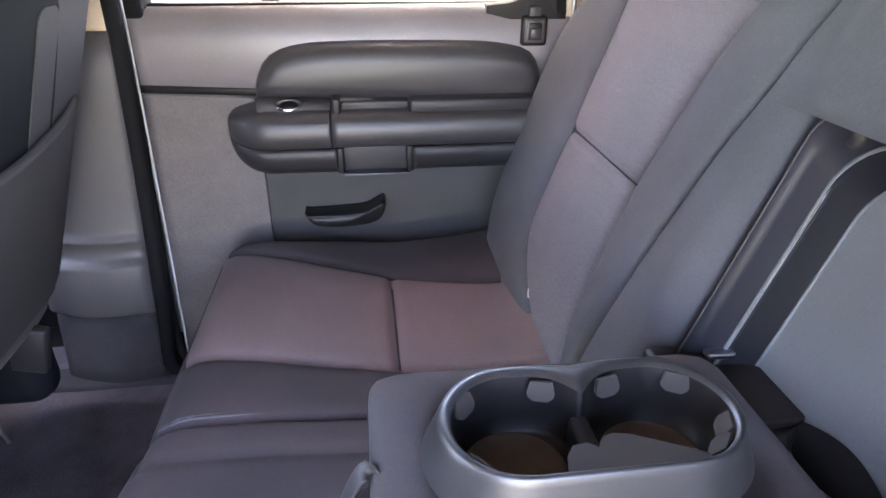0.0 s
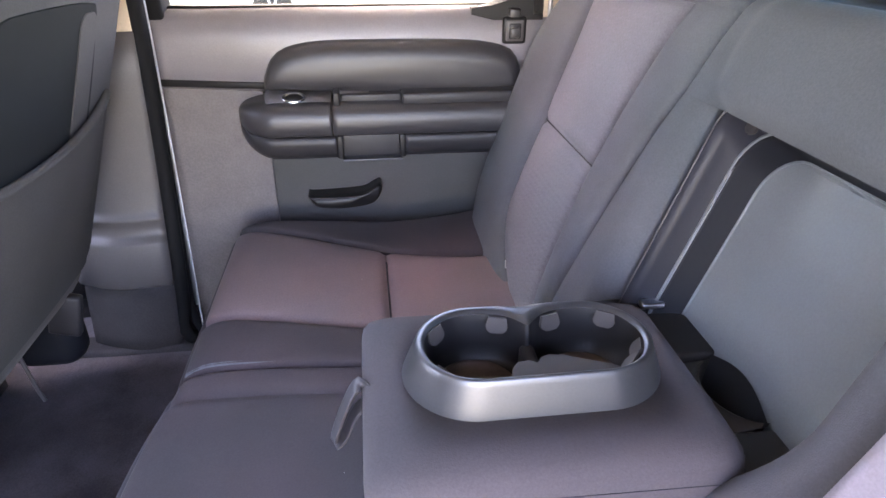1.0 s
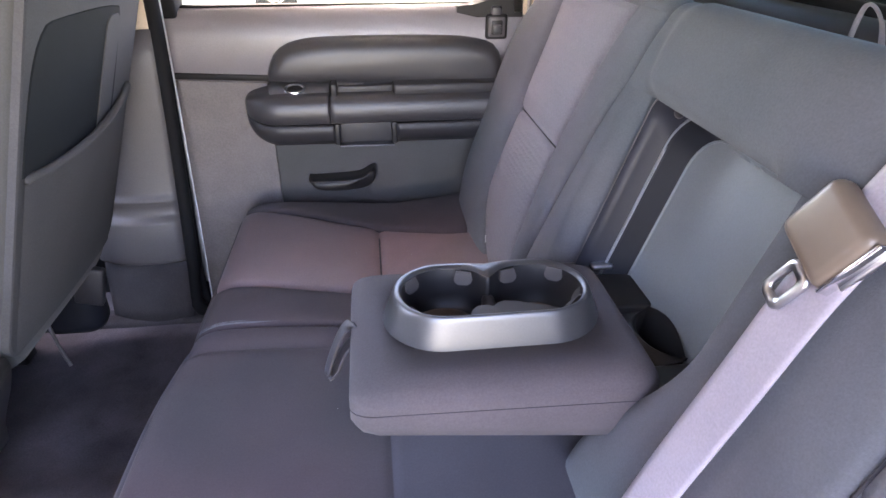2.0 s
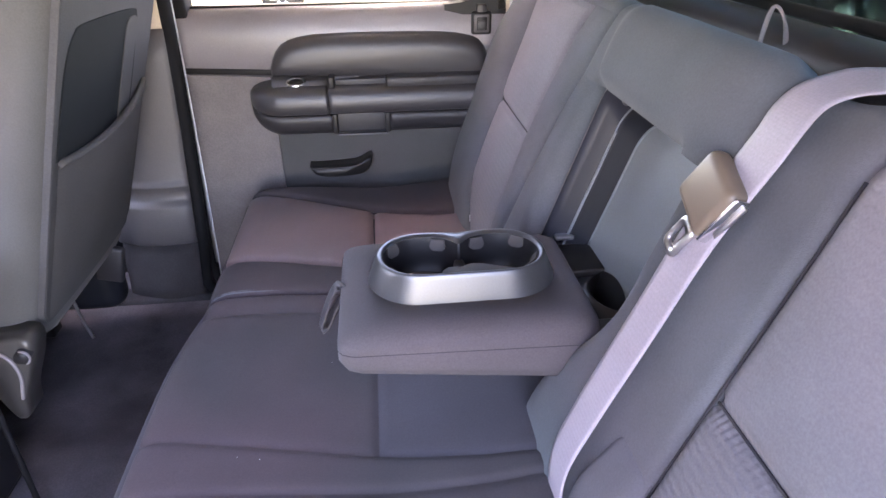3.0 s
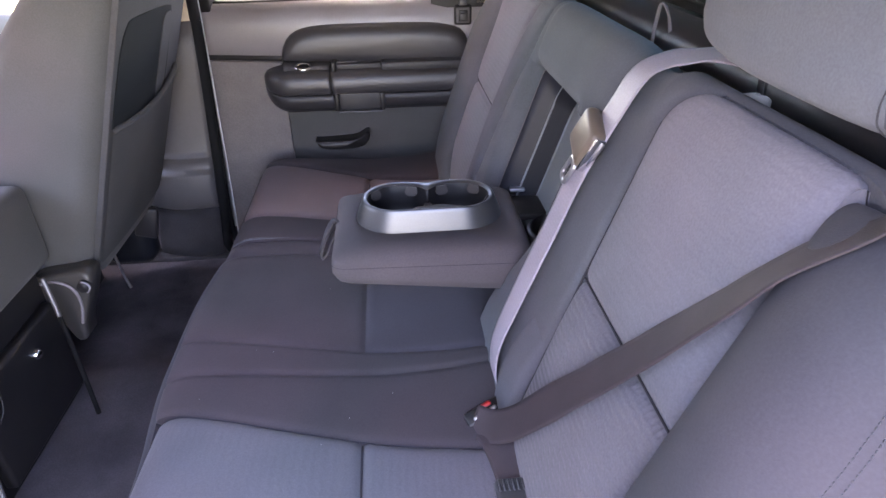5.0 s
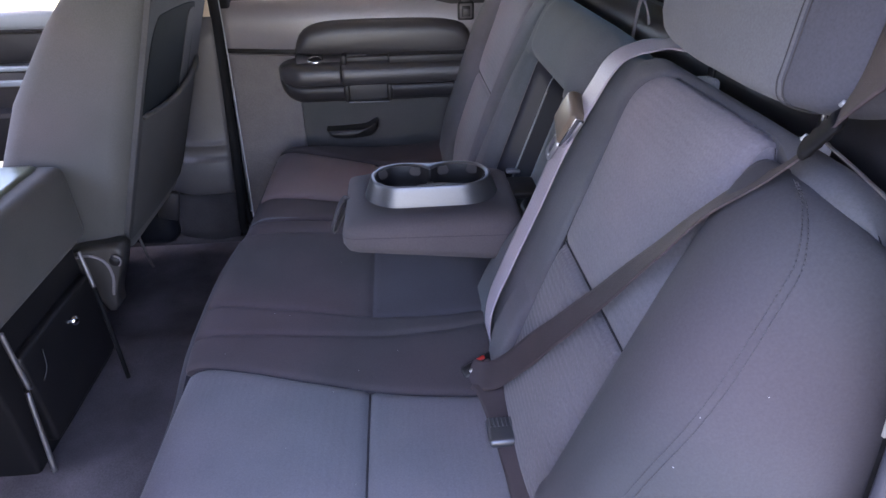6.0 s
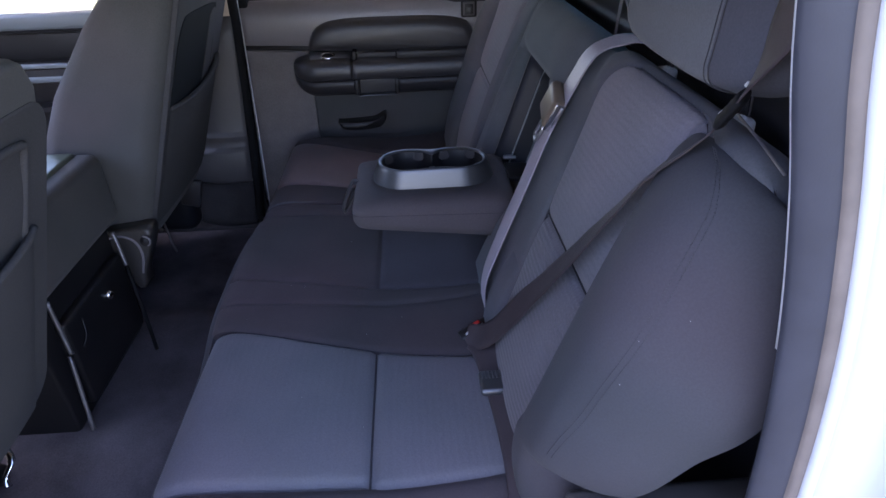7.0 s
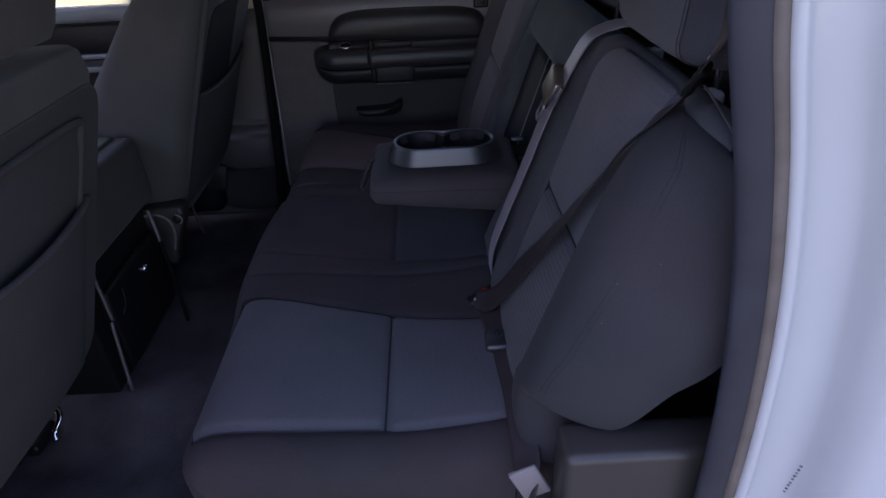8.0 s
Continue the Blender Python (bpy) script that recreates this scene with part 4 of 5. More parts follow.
for nm, lo, hi, mt, lab in (("buckle_body", (-0.036, -0.013, -0.009), (0.034, 0.013, 0.006), PLASTIC_BLACK, ""), ("button", (-0.008, 0.0005, -0.002), (0.012, 0.0115, 0.0082), RED, "red release button"), ("tongue", (-0.024, -0.0105, 0.002), (0.016, -0.0030, 0.0088), STEEL, "steel tongue")):
    bb = rbox(lo, hi, 0.004, 2)
    bmesh.ops.transform(bb, matrix=tr, verts=bb.verts[:])
    part(nm, bb, mt, buckle, lab)
far_buckle = thing("belt_buckle", "black belt buckle tucked beside the armrest", "belt buckle", (0.14, 0.11, 1.10))
part("buckle_body", rbox((0.095, 0.095, 1.105), (0.165, 0.125, 1.140), 0.008), PLASTIC_BLACK, far_buckle)
part("latch_tip", rbox((0.150, 0.090, 1.141), (0.180, 0.104, 1.149), 0.003), STEEL, far_buckle, "steel tip")

# ---- rear ledge under the back window ----
ledge = thing("rear_trim", "grey padded trim under the back window", "trim", (0.4, 0, 1.3), kind="structure")
part("roll", loft([[(0.405 + 0.048 * math.cos(a), y, 1.448 + 0.038 * math.sin(a)) for a in (2 * math.pi * k / 20 for k in range(20))] for y in (-0.85, -0.4, 0.0, 0.4, 0.85)], True, True), PLASTIC_ARM, ledge)
part("panel", rbox((0.36, -0.85, 0.7), (0.455, 0.85, 1.43), 0.02), PLASTIC_DARK, ledge)
part("window_seal", rbox((0.447, -0.62, 1.478), (0.464, 0.62, 1.494), 0.005), RUBBER, ledge)
loop_strap = thing("tether_loop", "grey tether strap loop behind the seat back", "strap", (0.36, -0.01, 1.45))
part("webbing", tube([(0.348, -0.016, 1.42), (0.354, -0.010, 1.475), (0.356, -0.018, 1.507), (0.362, -0.038, 1.488), (0.372, -0.044, 1.43)], 0.0032, 40, 8, flat=0.6), PLASTIC_MID, loop_strap)

# ---- lint on the cloth ----
random.seed(7)
lb = bmesh.new()
for prof, y0, y1, s0, s1, count in ((CUSHION, -0.60, 0.16, S_FRONT + 0.05, 0.9, 12), (BACK, -0.815, -0.78, 0.45, 0.62, 3), (CUSHION, 0.42, 0.55, S_FRONT + 0.05, 0.8, 3)):
    for k in range(count):
        s, y = random.uniform(s0, s1), random.uniform(y0, y1)
        p, nrm = prof.at(s)
        up = side_height(s, y) if prof is BACK else 0.0055
        q = p + nrm * up
        g = bmesh.ops.create_icosphere(lb, subdivisions=1, radius=0.0007)["verts"]
        bmesh.ops.transform(lb, matrix=Matrix.Translation((q.x, y, q.z)) @ Matrix.Rotation(random.uniform(0, 3), 4, "Z") @ Matrix.Diagonal((random.uniform(0.7, 1.8), 0.8, 0.7, 1)), verts=g)
tagged(part("lint", lb, LINT), "tiny pale lint specks on the dark seat cloth", "lint", kind="stuff")

# ---- passenger side rear door ----
rear_door = thing("rear_door", "dark grey moulded rear door panel with armrest, closed", "car door", (-0.2, 0.85, 0.66))
part("lower_panel", loft([[(x0, y, z0) for x0, z0 in ((-0.612, 0.66), (-0.592, 1.28), (-0.388, 1.28), (-0.392, 0.66))] for y in (0.87, 0.828)], True, True), PANEL_GRAIN, rear_door, "grey grained lower panel", smooth=False)
part("lower_insert", loft([[(x0, y, z0) for x0, z0 in ((-0.396, 0.66), (-0.392, 1.26), (0.32, 1.26), (0.32, 0.66))] for y in (0.87, 0.842)], True, True), FRONTCLOTH, rear_door, "dark carpeted lower panel", smooth=False)
# upper roll: a convex band that narrows towards the rear
sec = [(0.868, 1.400), (0.840, 1.408), (0.815, 1.404), (0.800, 1.388), (0.793, 1.350), (0.795, 1.300), (0.806, 1.268), (0.822, 1.258), (0.868, 1.258)]
loops = []
for i in range(30):
    x = -0.592 + 0.90 * i / 29
    drop = -0.055 * (i / 29)
    loops.append([(x, y, z + drop * (1.40 - z) / 0.14) for y, z in sec])
part("upper_roll", loft(loops, True, True), PLASTIC_SOFT, rear_door, "soft dark grey upper roll")
part("belt_groove", rbox((-0.588, 0.800, 1.242), (0.30, 0.866, 1.258), 0.005, 3, Matrix.Rotation(radians(2.9), 4, "Y")), PLASTIC_BLACK, rear_door)
part("belt_strip", rbox((-0.238, 0.752, 1.236), (0.30, 0.80, 1.248), 0.004, 2, Matrix.Rotation(radians(1.6), 4, "Y")), PLASTIC_MID, rear_door, "light grey strip under the elbow pad")
# padded elbow bulge
po = curve_pts([(-0.378, 0, 1.258), (-0.374, 0, 1.286), (-0.351, 0, 1.325), (-0.30, 0, 1.346), (-0.2, 0, 1.352), (0.0, 0, 1.350), (0.085, 0, 1.343), (0.138, 0, 1.324), (0.160, 0, 1.270), (0.158, 0, 1.232), (0.12, 0, 1.228), (-0.05, 0, 1.238), (-0.25, 0, 1.251), (-0.36, 0, 1.256)], 60)
c = sum(po, Vector()) / len(po)
loops = []
for y, k in ((0.82, 0.0), (0.788, 0.0), (0.772, 0.006), (0.763, 0.018), (0.760, 0.032)):
    loops.append([Vector((p.x - (p - c).normalized().x * k, y, c.z + (p.z - c.z) * (1 - k / 0.05))) for p in po])
part("elbow_pad", loft(loops, True, True), PLASTIC_ARM, rear_door, "padded elbow bulge")
# armrest: an upper and a lower half swept along the door, rounded off at the front
def arm_half(name, sec, x0, x1, mat, parent, label=""):
    loops = []
    n = 40
    for i in range(n + 1):
        x = x0 + (x1 - x0) * i / n
        t = min(max((x + 0.438) / 0.085, 0.0), 1.0)
        k = math.sqrt(max(1 - (1 - t) ** 2, 0.0004))
        loops.append([(x, 0.83 - (0.83 - y) * (0.15 + 0.85 * k), 1.205 + (z - 1.205) * (0.25 + 0.75 * k)) for y, z in sec])
    return part(name, loft(loops, True, True), mat, parent, label)


UPPER = [(0.84, 1.240), (0.750, 1.240), (0.730, 1.238), (0.716, 1.232), (0.708, 1.222), (0.706, 1.200), (0.708, 1.182), (0.714, 1.1775), (0.84, 1.1775)]
LOWER = [(0.84, 1.1755), (0.716, 1.1755), (0.711, 1.171), (0.712, 1.155), (0.720, 1.137), (0.735, 1.125), (0.760, 1.119), (0.84, 1.119)]
arm = arm_half("armrest", UPPER, -0.2415, 0.26, PLASTIC_ARM, rear_door, "grey moulded door armrest")
arm_half("switch_pod", UPPER, -0.438, -0.2435, PLASTIC_ARM, arm)
arm_half("arm_lower", LOWER, -0.438, -0.236, PLASTIC_DARK, arm)
arm_half("arm_lower", LOWER, -0.096, 0.26, PLASTIC_DARK, arm)
part("pull_cup", rbox((-0.236, 0.738, 1.119), (-0.096, 0.83, 1.1755), 0.003), PLASTIC_DARK, arm, "recessed pull cup")
part("cup_side", rbox((-0.2365, 0.718, 1.126), (-0.224, 0.80, 1.1752), 0.003), PLASTIC_BLACK, arm)
part("cup_side", rbox((-0.108, 0.718, 1.126), (-0.0955, 0.80, 1.1752), 0.003), PLASTIC_BLACK, arm)
part("pull_lip", rbox((-0.226, 0.712, 1.122), (-0.103, 0.735, 1.127), 0.002), SATIN, arm, "bright lower lip")
part("grip_opening", rbox((-0.225, 0.745, 1.232), (-0.100, 0.82, 1.2535), 0.004), PLASTIC_DARK, arm)
part("grip_end", rbox((-0.238, 0.725, 1.23), (-0.225, 0.80, 1.262), 0.003), PLASTIC_BLACK, arm)
part("grip_end", rbox((-0.100, 0.725, 1.232), (0.2, 0.80, 1.258), 0.006), PLASTIC_DARK, arm)
plate_edge = curve_pts([(-0.374, 0, 0), (-0.377, 0.35, 0), (-0.372, 0.7, 0), (-0.352, 0.95, 0), (-0.33, 1.0, 0), (-0.243, 1.0, 0)], 24)
plate_out = [(p.x, p.y) for p in plate_edge] + [(-0.243, 0.0)]


def plate_point(x, f, lift):
    """A place on the sloping switch plate: f runs from its rear edge to its front one."""
    return Vector((x, 0.795 - 0.068 * f - lift * 0.45, 1.257 - 0.026 * f + lift * 0.9))


part("switch_plate", loft([[plate_point(x, f, u) for x, f in plate_out] for u in (-0.012, 0.0, 0.0015)], True, True), PLASTIC_PILLAR, arm, "grey switch plate")
part("plate_edge", tube([plate_point(-0.345, 0.99, 0.001), plate_point(-0.30, 1.0, 0.001), plate_point(-0.245, 1.0, 0.001)], 0.0014, 16, 6), PLASTIC_MID, arm)
def switch_ring(rx, rf, lift):
    return [plate_point(-0.318 + rx * math.cos(2 * math.pi * k / 32), 0.52 + rf * math.sin(2 * math.pi * k / 32), lift) for k in range(32)]


part("window_switch", loft([switch_ring(0.024, 0.25, 0.001), switch_ring(0.024, 0.25, 0.005), switch_ring(0.021, 0.20, 0.006), switch_ring(0.018, 0.15, 0.003)]), CHROME, arm, "oval chrome window switch")
part("switch_rocker", loft([switch_ring(0.018, 0.16, 0.002), switch_ring(0.015, 0.13, 0.006), switch_ring(0.008, 0.06, 0.007)], False, True), PLASTIC_BLACK, arm)
# low pocket pull
po = curve_pts([(-0.315, 0, 1.012), (-0.30, 0, 1.010), (-0.24, 0, 1.012), (-0.190, 0, 1.016), (-0.162, 0, 1.030), (-0.149, 0, 1.034), (-0.152, 0, 1.010), (-0.175, 0, 0.990), (-0.24, 0, 0.983), (-0.295, 0, 0.988), (-0.315, 0, 1.012)], 51)[:-1]
c = sum(po, Vector()) / len(po)
loops = [[Vector((c.x + (p.x - c.x) * k, y, c.z + (p.z - c.z) * k)) for p in po] for y, k in ((0.85, 1), (0.80, 1), (0.79, 0.97), (0.787, 0.9))]
pp = part("pocket_pull", loft(loops, True, True), PLASTIC_BLACK, rear_door, "glossy black pocket lip")
part("pocket_rim", tube([(-0.310, 0.788, 1.010), (-0.24, 0.786, 1.010), (-0.19, 0.786, 1.014), (-0.166, 0.788, 1.025)], 0.0020, 24, 8), PLASTIC_DARK, pp)
# lock indicator beside the window
part("lock_frame", rbox((0.114, 0.786, 1.338), (0.164, 0.80, 1.392), 0.006, 2), PLASTIC_BLACK, rear_door)
part("lock_plate", rbox((0.119, 0.7835, 1.343), (0.159, 0.80, 1.387), 0.005, 2), PLASTIC_PILLAR, rear_door)
part("lock_recess", rbox((0.126, 0.782, 1.349), (0.152, 0.80, 1.380), 0.003, 2), PLASTIC_BLACK, rear_door)
part("lock_button", rbox((0.129, 0.779, 1.351), (0.149, 0.80, 1.371), 0.003, 2), PLASTIC_ARM, rear_door, "small square lock button")
part("lock_tab", rbox((0.127, 0.788, 1.385), (0.151, 0.815, 1.408), 0.004, 2), PLASTIC_ARM, rear_door)
# window frame, rubber strips and painted edge
part("sill_seal", rbox((-0.592, 0.838, 1.396), (0.20, 0.872, 1.412), 0.004, 2), RUBBER, rear_door)
part("frame_post", rbox((-0.596, 0.80, 1.39), (-0.552, 0.875, 1.80), 0.008), RUBBER, rear_door)
fr = [(0.20, 1.36), (0.20, 1.80), (0.165, 1.80), (0.160, 1.50), (0.150, 1.45), (0.128, 1.423), (0.09, 1.412), (0.05, 1.408), (0.05, 1.395)]
part("frame_corner", loft([[(x, y, z) for x, z in fr] for y in (0.80, 0.874)], True, True), PLASTIC_BLACK, rear_door, smooth=False)
part("painted_edge", tube([(-0.575, 0.782, 1.80), (-0.575, 0.782, 1.40), (-0.585, 0.782, 1.05), (-0.599, 0.782, 0.68)], 0.0021, 30, 8), WHITE_PAINT, rear_door, "bright painted door edge")
part("rear_edge", tube([(0.212, 0.80, 1.80), (0.214, 0.80, 1.40), (0.22, 0.80, 1.2)], 0.005, 20, 8), STEEL, rear_door)

# ---- middle pillar and its seals ----
pillar = thing("middle_pillar", "grey plastic middle pillar trim with tan upper cover", "pillar", (-0.7, 0.8, 0.66), kind="structure")


def pillar_band(name, zs, mat, label=""):
    loops = []
    for z, bulge in zs:
        lean = 0.055 * (z - 0.66) / 0.72
        row = []
        for k in range(16):
            t = k / 15
            x = -0.85 + lean + 0.205 * t
            row.append((x, 0.752 - bulge - 0.012 * math.sin(t * math.pi) + 0.03 * (1 - t) ** 3, z))
        row += [(-0.65 + lean, 0.87, z), (-0.85 + lean, 0.87, z)]
        loops.append(row)
    return part(name, loft(loops, True, True), mat, pillar, label)


pillar_band("lower_trim", [(1.378, 0.0), (1.30, 0.0), (1.10, 0.001), (1.020, 0.003), (1.009, 0.006), (1.004, 0.013), (0.998, 0.014), (0.990, 0.006), (0.966, 0.004), (0.958, 0.010), (0.953, 0.024), (0.945, 0.027), (0.90, 0.025), (0.848, 0.023), (0.838, 0.018), (0.833, 0.004), (0.830, 0.0)], PLASTIC_PILLAR)
pillar_band("kick_panel", [(0.829, 0.0), (0.80, 0.004), (0.70, 0.006), (0.655, 0.008)], KICK, "carpeted kick panel")
pillar_band("upper_cover", [(1.80, -0.004), (1.384, -0.004), (1.379, -0.002)], TAN, "tan plastic upper cover")
part("door_seal", tube([(-0.585, 0.762, 1.80), (-0.586, 0.762, 1.38), (-0.606, 0.762, 1.02), (-0.622, 0.762, 0.80), (-0.634, 0.76, 0.70), (-0.61, 0.76, 0.66)], 0.0150, 50, 12), RUBBER, pillar, "black rubber door seal")
part("door_seal", tube([(-0.588, 0.785, 1.80), (-0.590, 0.785, 1.38), (-0.602, 0.785, 1.05), (-0.616, 0.785, 0.75), (-0.60, 0.79, 0.66)], 0.010, 50, 12), RUBBER, pillar, "black rubber door seal")
box_part("sill_cover", (-1.30, 0.733, 0.60), (0.2, 0.86, 0.668), KICK, pillar)

# ---- passenger side front door ----
front_door = thing("front_door", "dark blue-grey front door panel, closed", "car door", (-1.3, 0.87, 0.66))
sec = [(0.87, 1.395), (0.845, 1.390), (0.82, 1.375), (0.808, 1.35), (0.815, 1.345), (0.838, 1.340), (0.845, 1.25), (0.815, 1.248), (0.79, 1.235), (0.785, 1.20), (0.80, 1.19), (0.84, 1.185), (0.846, 1.115), (0.80, 1.11), (0.80, 1.095), (0.846, 1.09), (0.846, 0.66), (0.87, 0.66)]
part("door_trim", loft([[(x, y, z) for y, z in sec] for x in (-2.0, -1.6, -1.2, -0.72)], True, True), PLASTIC_DARK, front_door, smooth=False)
part("sill_ledge", rbox((-2.0, 0.800, 1.352), (-0.72, 0.862, 1.400), 0.012), PLASTIC_TRAY, front_door, "smooth blue-grey sill ledge")
part("arm_strip", rbox((-2.0, 0.778, 1.240), (-0.72, 0.80, 1.254), 0.004), PLASTIC_TRAY, front_door)
part("arm_strip", rbox((-2.0, 0.778, 1.196), (-0.72, 0.80, 1.214), 0.004), PLASTIC_TRAY, front_door)
# black panel laid in for the shade between sill ledge and armrest
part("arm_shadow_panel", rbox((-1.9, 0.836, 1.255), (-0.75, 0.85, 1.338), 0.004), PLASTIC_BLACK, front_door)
part("door_pocket", rbox((-1.9, 0.836, 0.75), (-0.75, 0.85, 1.085), 0.004), PLASTIC_BLACK, front_door)


# ---- front seats ----
def front_x(z):
    return -0.755 + 0.36 * (z - 0.95)


def seat_back_loops(y0, y1, zs):
    """Closed sections of a reclined seat back, bottom to top."""
    loops = []
    for z, thick, inset, r in zs:
        x1 = front_x(z)
        x0 = x1 - thick
        pts = []
        ya, yb = y0 + inset, y1 - inset
        for cx, cy, a in ((x1 - r, yb - r, 0), (x0 + r, yb - r, 90), (x0 + r, ya + r, 180), (x1 - r, ya + r, 270)):
            for i in range(8):
                t = radians(a + 90 * i / 7)
                pts.append(Vector((cx + r * math.cos(t), cy + r * math.sin(t), z)))
        loops.append(pts)
    return loops


def front_seat(y0, y1, drop, label, inset, low=0.0):
    st = thing("front_seat", label, "car seat", (-0.95, (y0 + y1) / 2, 0.66), group="front seats")
    zs = [(0.915, 0.12, 0.06, 0.03), (0.925, 0.17, 0.02, 0.045), (0.955, 0.24, 0.0, 0.05), (1.02, 0.30, 0.0, 0.055), (1.10, 0.31, 0.0, 0.055), (1.30, 0.275, 0.0, 0.055), (1.45, 0.215, 0.006, 0.05), (1.54, 0.17, 0.02, 0.05), (1.585, 0.12, 0.05, 0.05), (1.60, 0.09, 0.08, 0.04)]
    zs = [(z - drop * max(0, (z - 1.3) / 0.3) + low * max(0, (0.94 - z) / 0.08), t, i, r) for z, t, i, r in zs]
    part("backrest", loft(seat_back_loops(y0, y1, zs), True, True), FRONTCLOTH, st, "grey cloth seat back")
    # cushion, base and headrest
    part("cushion", rbox((-1.42, y0 + 0.01, 0.86), (-0.88, y1 - 0.01, 1.02), 0.05, 4), FRONTCLOTH, st)
    part("base", rbox((-1.35, y0 + 0.05, 0.70), (-0.99, y1 - 0.10, 0.90), 0.02), PLASTIC_BLACK, st)
    hz = [(1.625, 0.10, 0.10, 0.04), (1.64, 0.12, 0.085, 0.045), (1.74, 0.11, 0.08, 0.045), (1.80, 0.09, 0.10, 0.04), (1.81, 0.06, 0.13, 0.03)]
    part("headrest", loft(seat_back_loops(y0 + inset, y1 - inset, [(z - drop, t, i, r) for z, t, i, r in hz]), True, True), FRONTCLOTH, st)
    for y in (y0 + 0.07, y1 - 0.07):
        part("rail", rbox((-1.40, y - 0.025, 0.66), (-0.98, y + 0.025, 0.70), 0.008), PLASTIC_BLACK, st)
    return st


def patch(name, fn, nu, nv, mat, parent, label=""):
    bm = bmesh.new()
    g = [[bm.verts.new(fn(i / nu, j / nv)) for j in range(nv + 1)] for i in range(nu + 1)]
    for i in range(nu):
        for j in range(nv):
            bm.faces.new((g[i][j], g[i + 1][j], g[i + 1][j + 1], g[i][j + 1]))
    return part(name, bm, mat, parent, label)


pseat = front_seat(0.195, 0.685, 0.0, "grey cloth front passenger seat with a map pocket behind", 0.03)
# map pocket: a slack cloth panel with a slanted, piped mouth


def pocket_fn(u, v):
    y = 0.235 + 0.41 * u
    z = 0.955 + (1.275 + 0.035 * (u - 0.5) - 0.015 * math.sin(math.pi * u) - 0.955) * v
    bulge = 0.022 * math.sin(math.pi * u) ** 0.6 * (0.35 + 0.65 * v)
    return Vector((front_x(z) + 0.004 + bulge, y, z))


def on_rear(pts, name, mat, parent, off=0.003, label=""):
    """A thin panel with an outline in y and z, lying on the reclined rear of a front seat."""
    cy, cz2 = sum(p[0] for p in pts) / len(pts), sum(p[1] for p in pts) / len(pts)
    loops = []
    for k, o in ((1.0, -0.01), (1.0, off * 0.5), (0.985, off)):
        loops.append([Vector((front_x(cz2 + (z - cz2) * k) + o, cy + (y - cy) * k, cz2 + (z - cz2) * k)) for y, z in pts])
    return part(name, loft(loops, True, True), mat, parent, label, smooth=False)


on_rear(round_rect(0.214, 0.666, 0.945, 1.545, 0.05), "rear_cover", REARCLOTH, pseat, 0.003, "dark cloth rear cover")
# the mouth has no depth: a near-black sheet takes the place of its shade
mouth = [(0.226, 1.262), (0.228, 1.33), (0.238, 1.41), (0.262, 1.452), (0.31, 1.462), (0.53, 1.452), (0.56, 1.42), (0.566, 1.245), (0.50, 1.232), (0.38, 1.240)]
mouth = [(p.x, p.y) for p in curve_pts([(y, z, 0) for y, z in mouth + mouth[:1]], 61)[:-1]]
on_rear(mouth, "pocket_mouth", VOID, pseat, 0.005, "flat dark panel for the shaded pocket opening")
on_rear(round_rect(0.495, 0.555, 1.235, 1.44, 0.02), "pocket_lining", REARCLOTH, pseat, 0.007)
patch("map_pocket", pocket_fn, 24, 24, REARCLOTH, pseat, "slack cloth map pocket")
part("pocket_piping", tube([pocket_fn(i / 12, 1.0) for i in range(13)], 0.007, 40, 10), REARCLOTH, pseat)
wedge = curve_pts([(-0.872, 0.955, 0), (-0.850, 0.972, 0), (-0.765, 0.980, 0), (-0.742, 0.968, 0), (-0.752, 0.925, 0), (-0.785, 0.850, 0), (-0.794, 0.806, 0), (-0.804, 0.799, 0), (-0.816, 0.806, 0), (-0.838, 0.870, 0), (-0.866, 0.930, 0), (-0.872, 0.955, 0)], 49)[:-1]
part("hinge_cover", loft([[(-0.805 + (p.x + 0.805) * k, y, 0.90 + (p.y - 0.90) * k) for p in wedge] for y, k in ((0.205, 1.0), (0.158, 1.0), (0.151, 0.97), (0.149, 0.90))], True, True), PLASTIC_HINGE, pseat, "taupe moulded hinge cover")
part("hinge_cover_rib", tube([(-0.848, 0.148, 0.958), (-0.812, 0.146, 0.962), (-0.784, 0.146, 0.945), (-0.776, 0.147, 0.905), (-0.790, 0.149, 0.850)], 0.0032, 30, 8), PLASTIC_MID, pseat)
part("hinge_bolt", tube([(-0.758, 0.160, 0.948), (-0.754, 0.138, 0.950)], 0.013, 6, 16), PLASTIC_DARK, pseat)
part("bolt_rim", tube([(-0.756 + 0.014 * math.cos(a), 0.139, 0.949 + 0.014 * math.sin(a)) for a in (-1.2 + 2.8 * k / 10 for k in range(11))], 0.0022, 24, 6), PLASTIC_MID, pseat)
part("recline_lever", rbox((-0.95, 0.605, 0.715), (-0.80, 0.695, 0.87), 0.042, 5), FRAME_DARK, pseat)
part("seat_bracket", rbox((-0.812, 0.566, 0.832), (-0.752, 0.588, 0.925), 0.006, 2, Matrix.Rotation(radians(14), 4, "Y")), PLASTIC_DARK, pseat, "dark seat bracket")
part("floor_anchor", tube([(-0.905, 0.590, 0.770), (-0.897, 0.589, 0.700), (-0.888, 0.588, 0.656)], 0.0042, 16, 8), RAIL, pseat, "steel seat anchor")

dseat = front_seat(-0.78, -0.335, 0.07, "grey cloth driver seat with a map pocket behind", 0.035, 0.05)


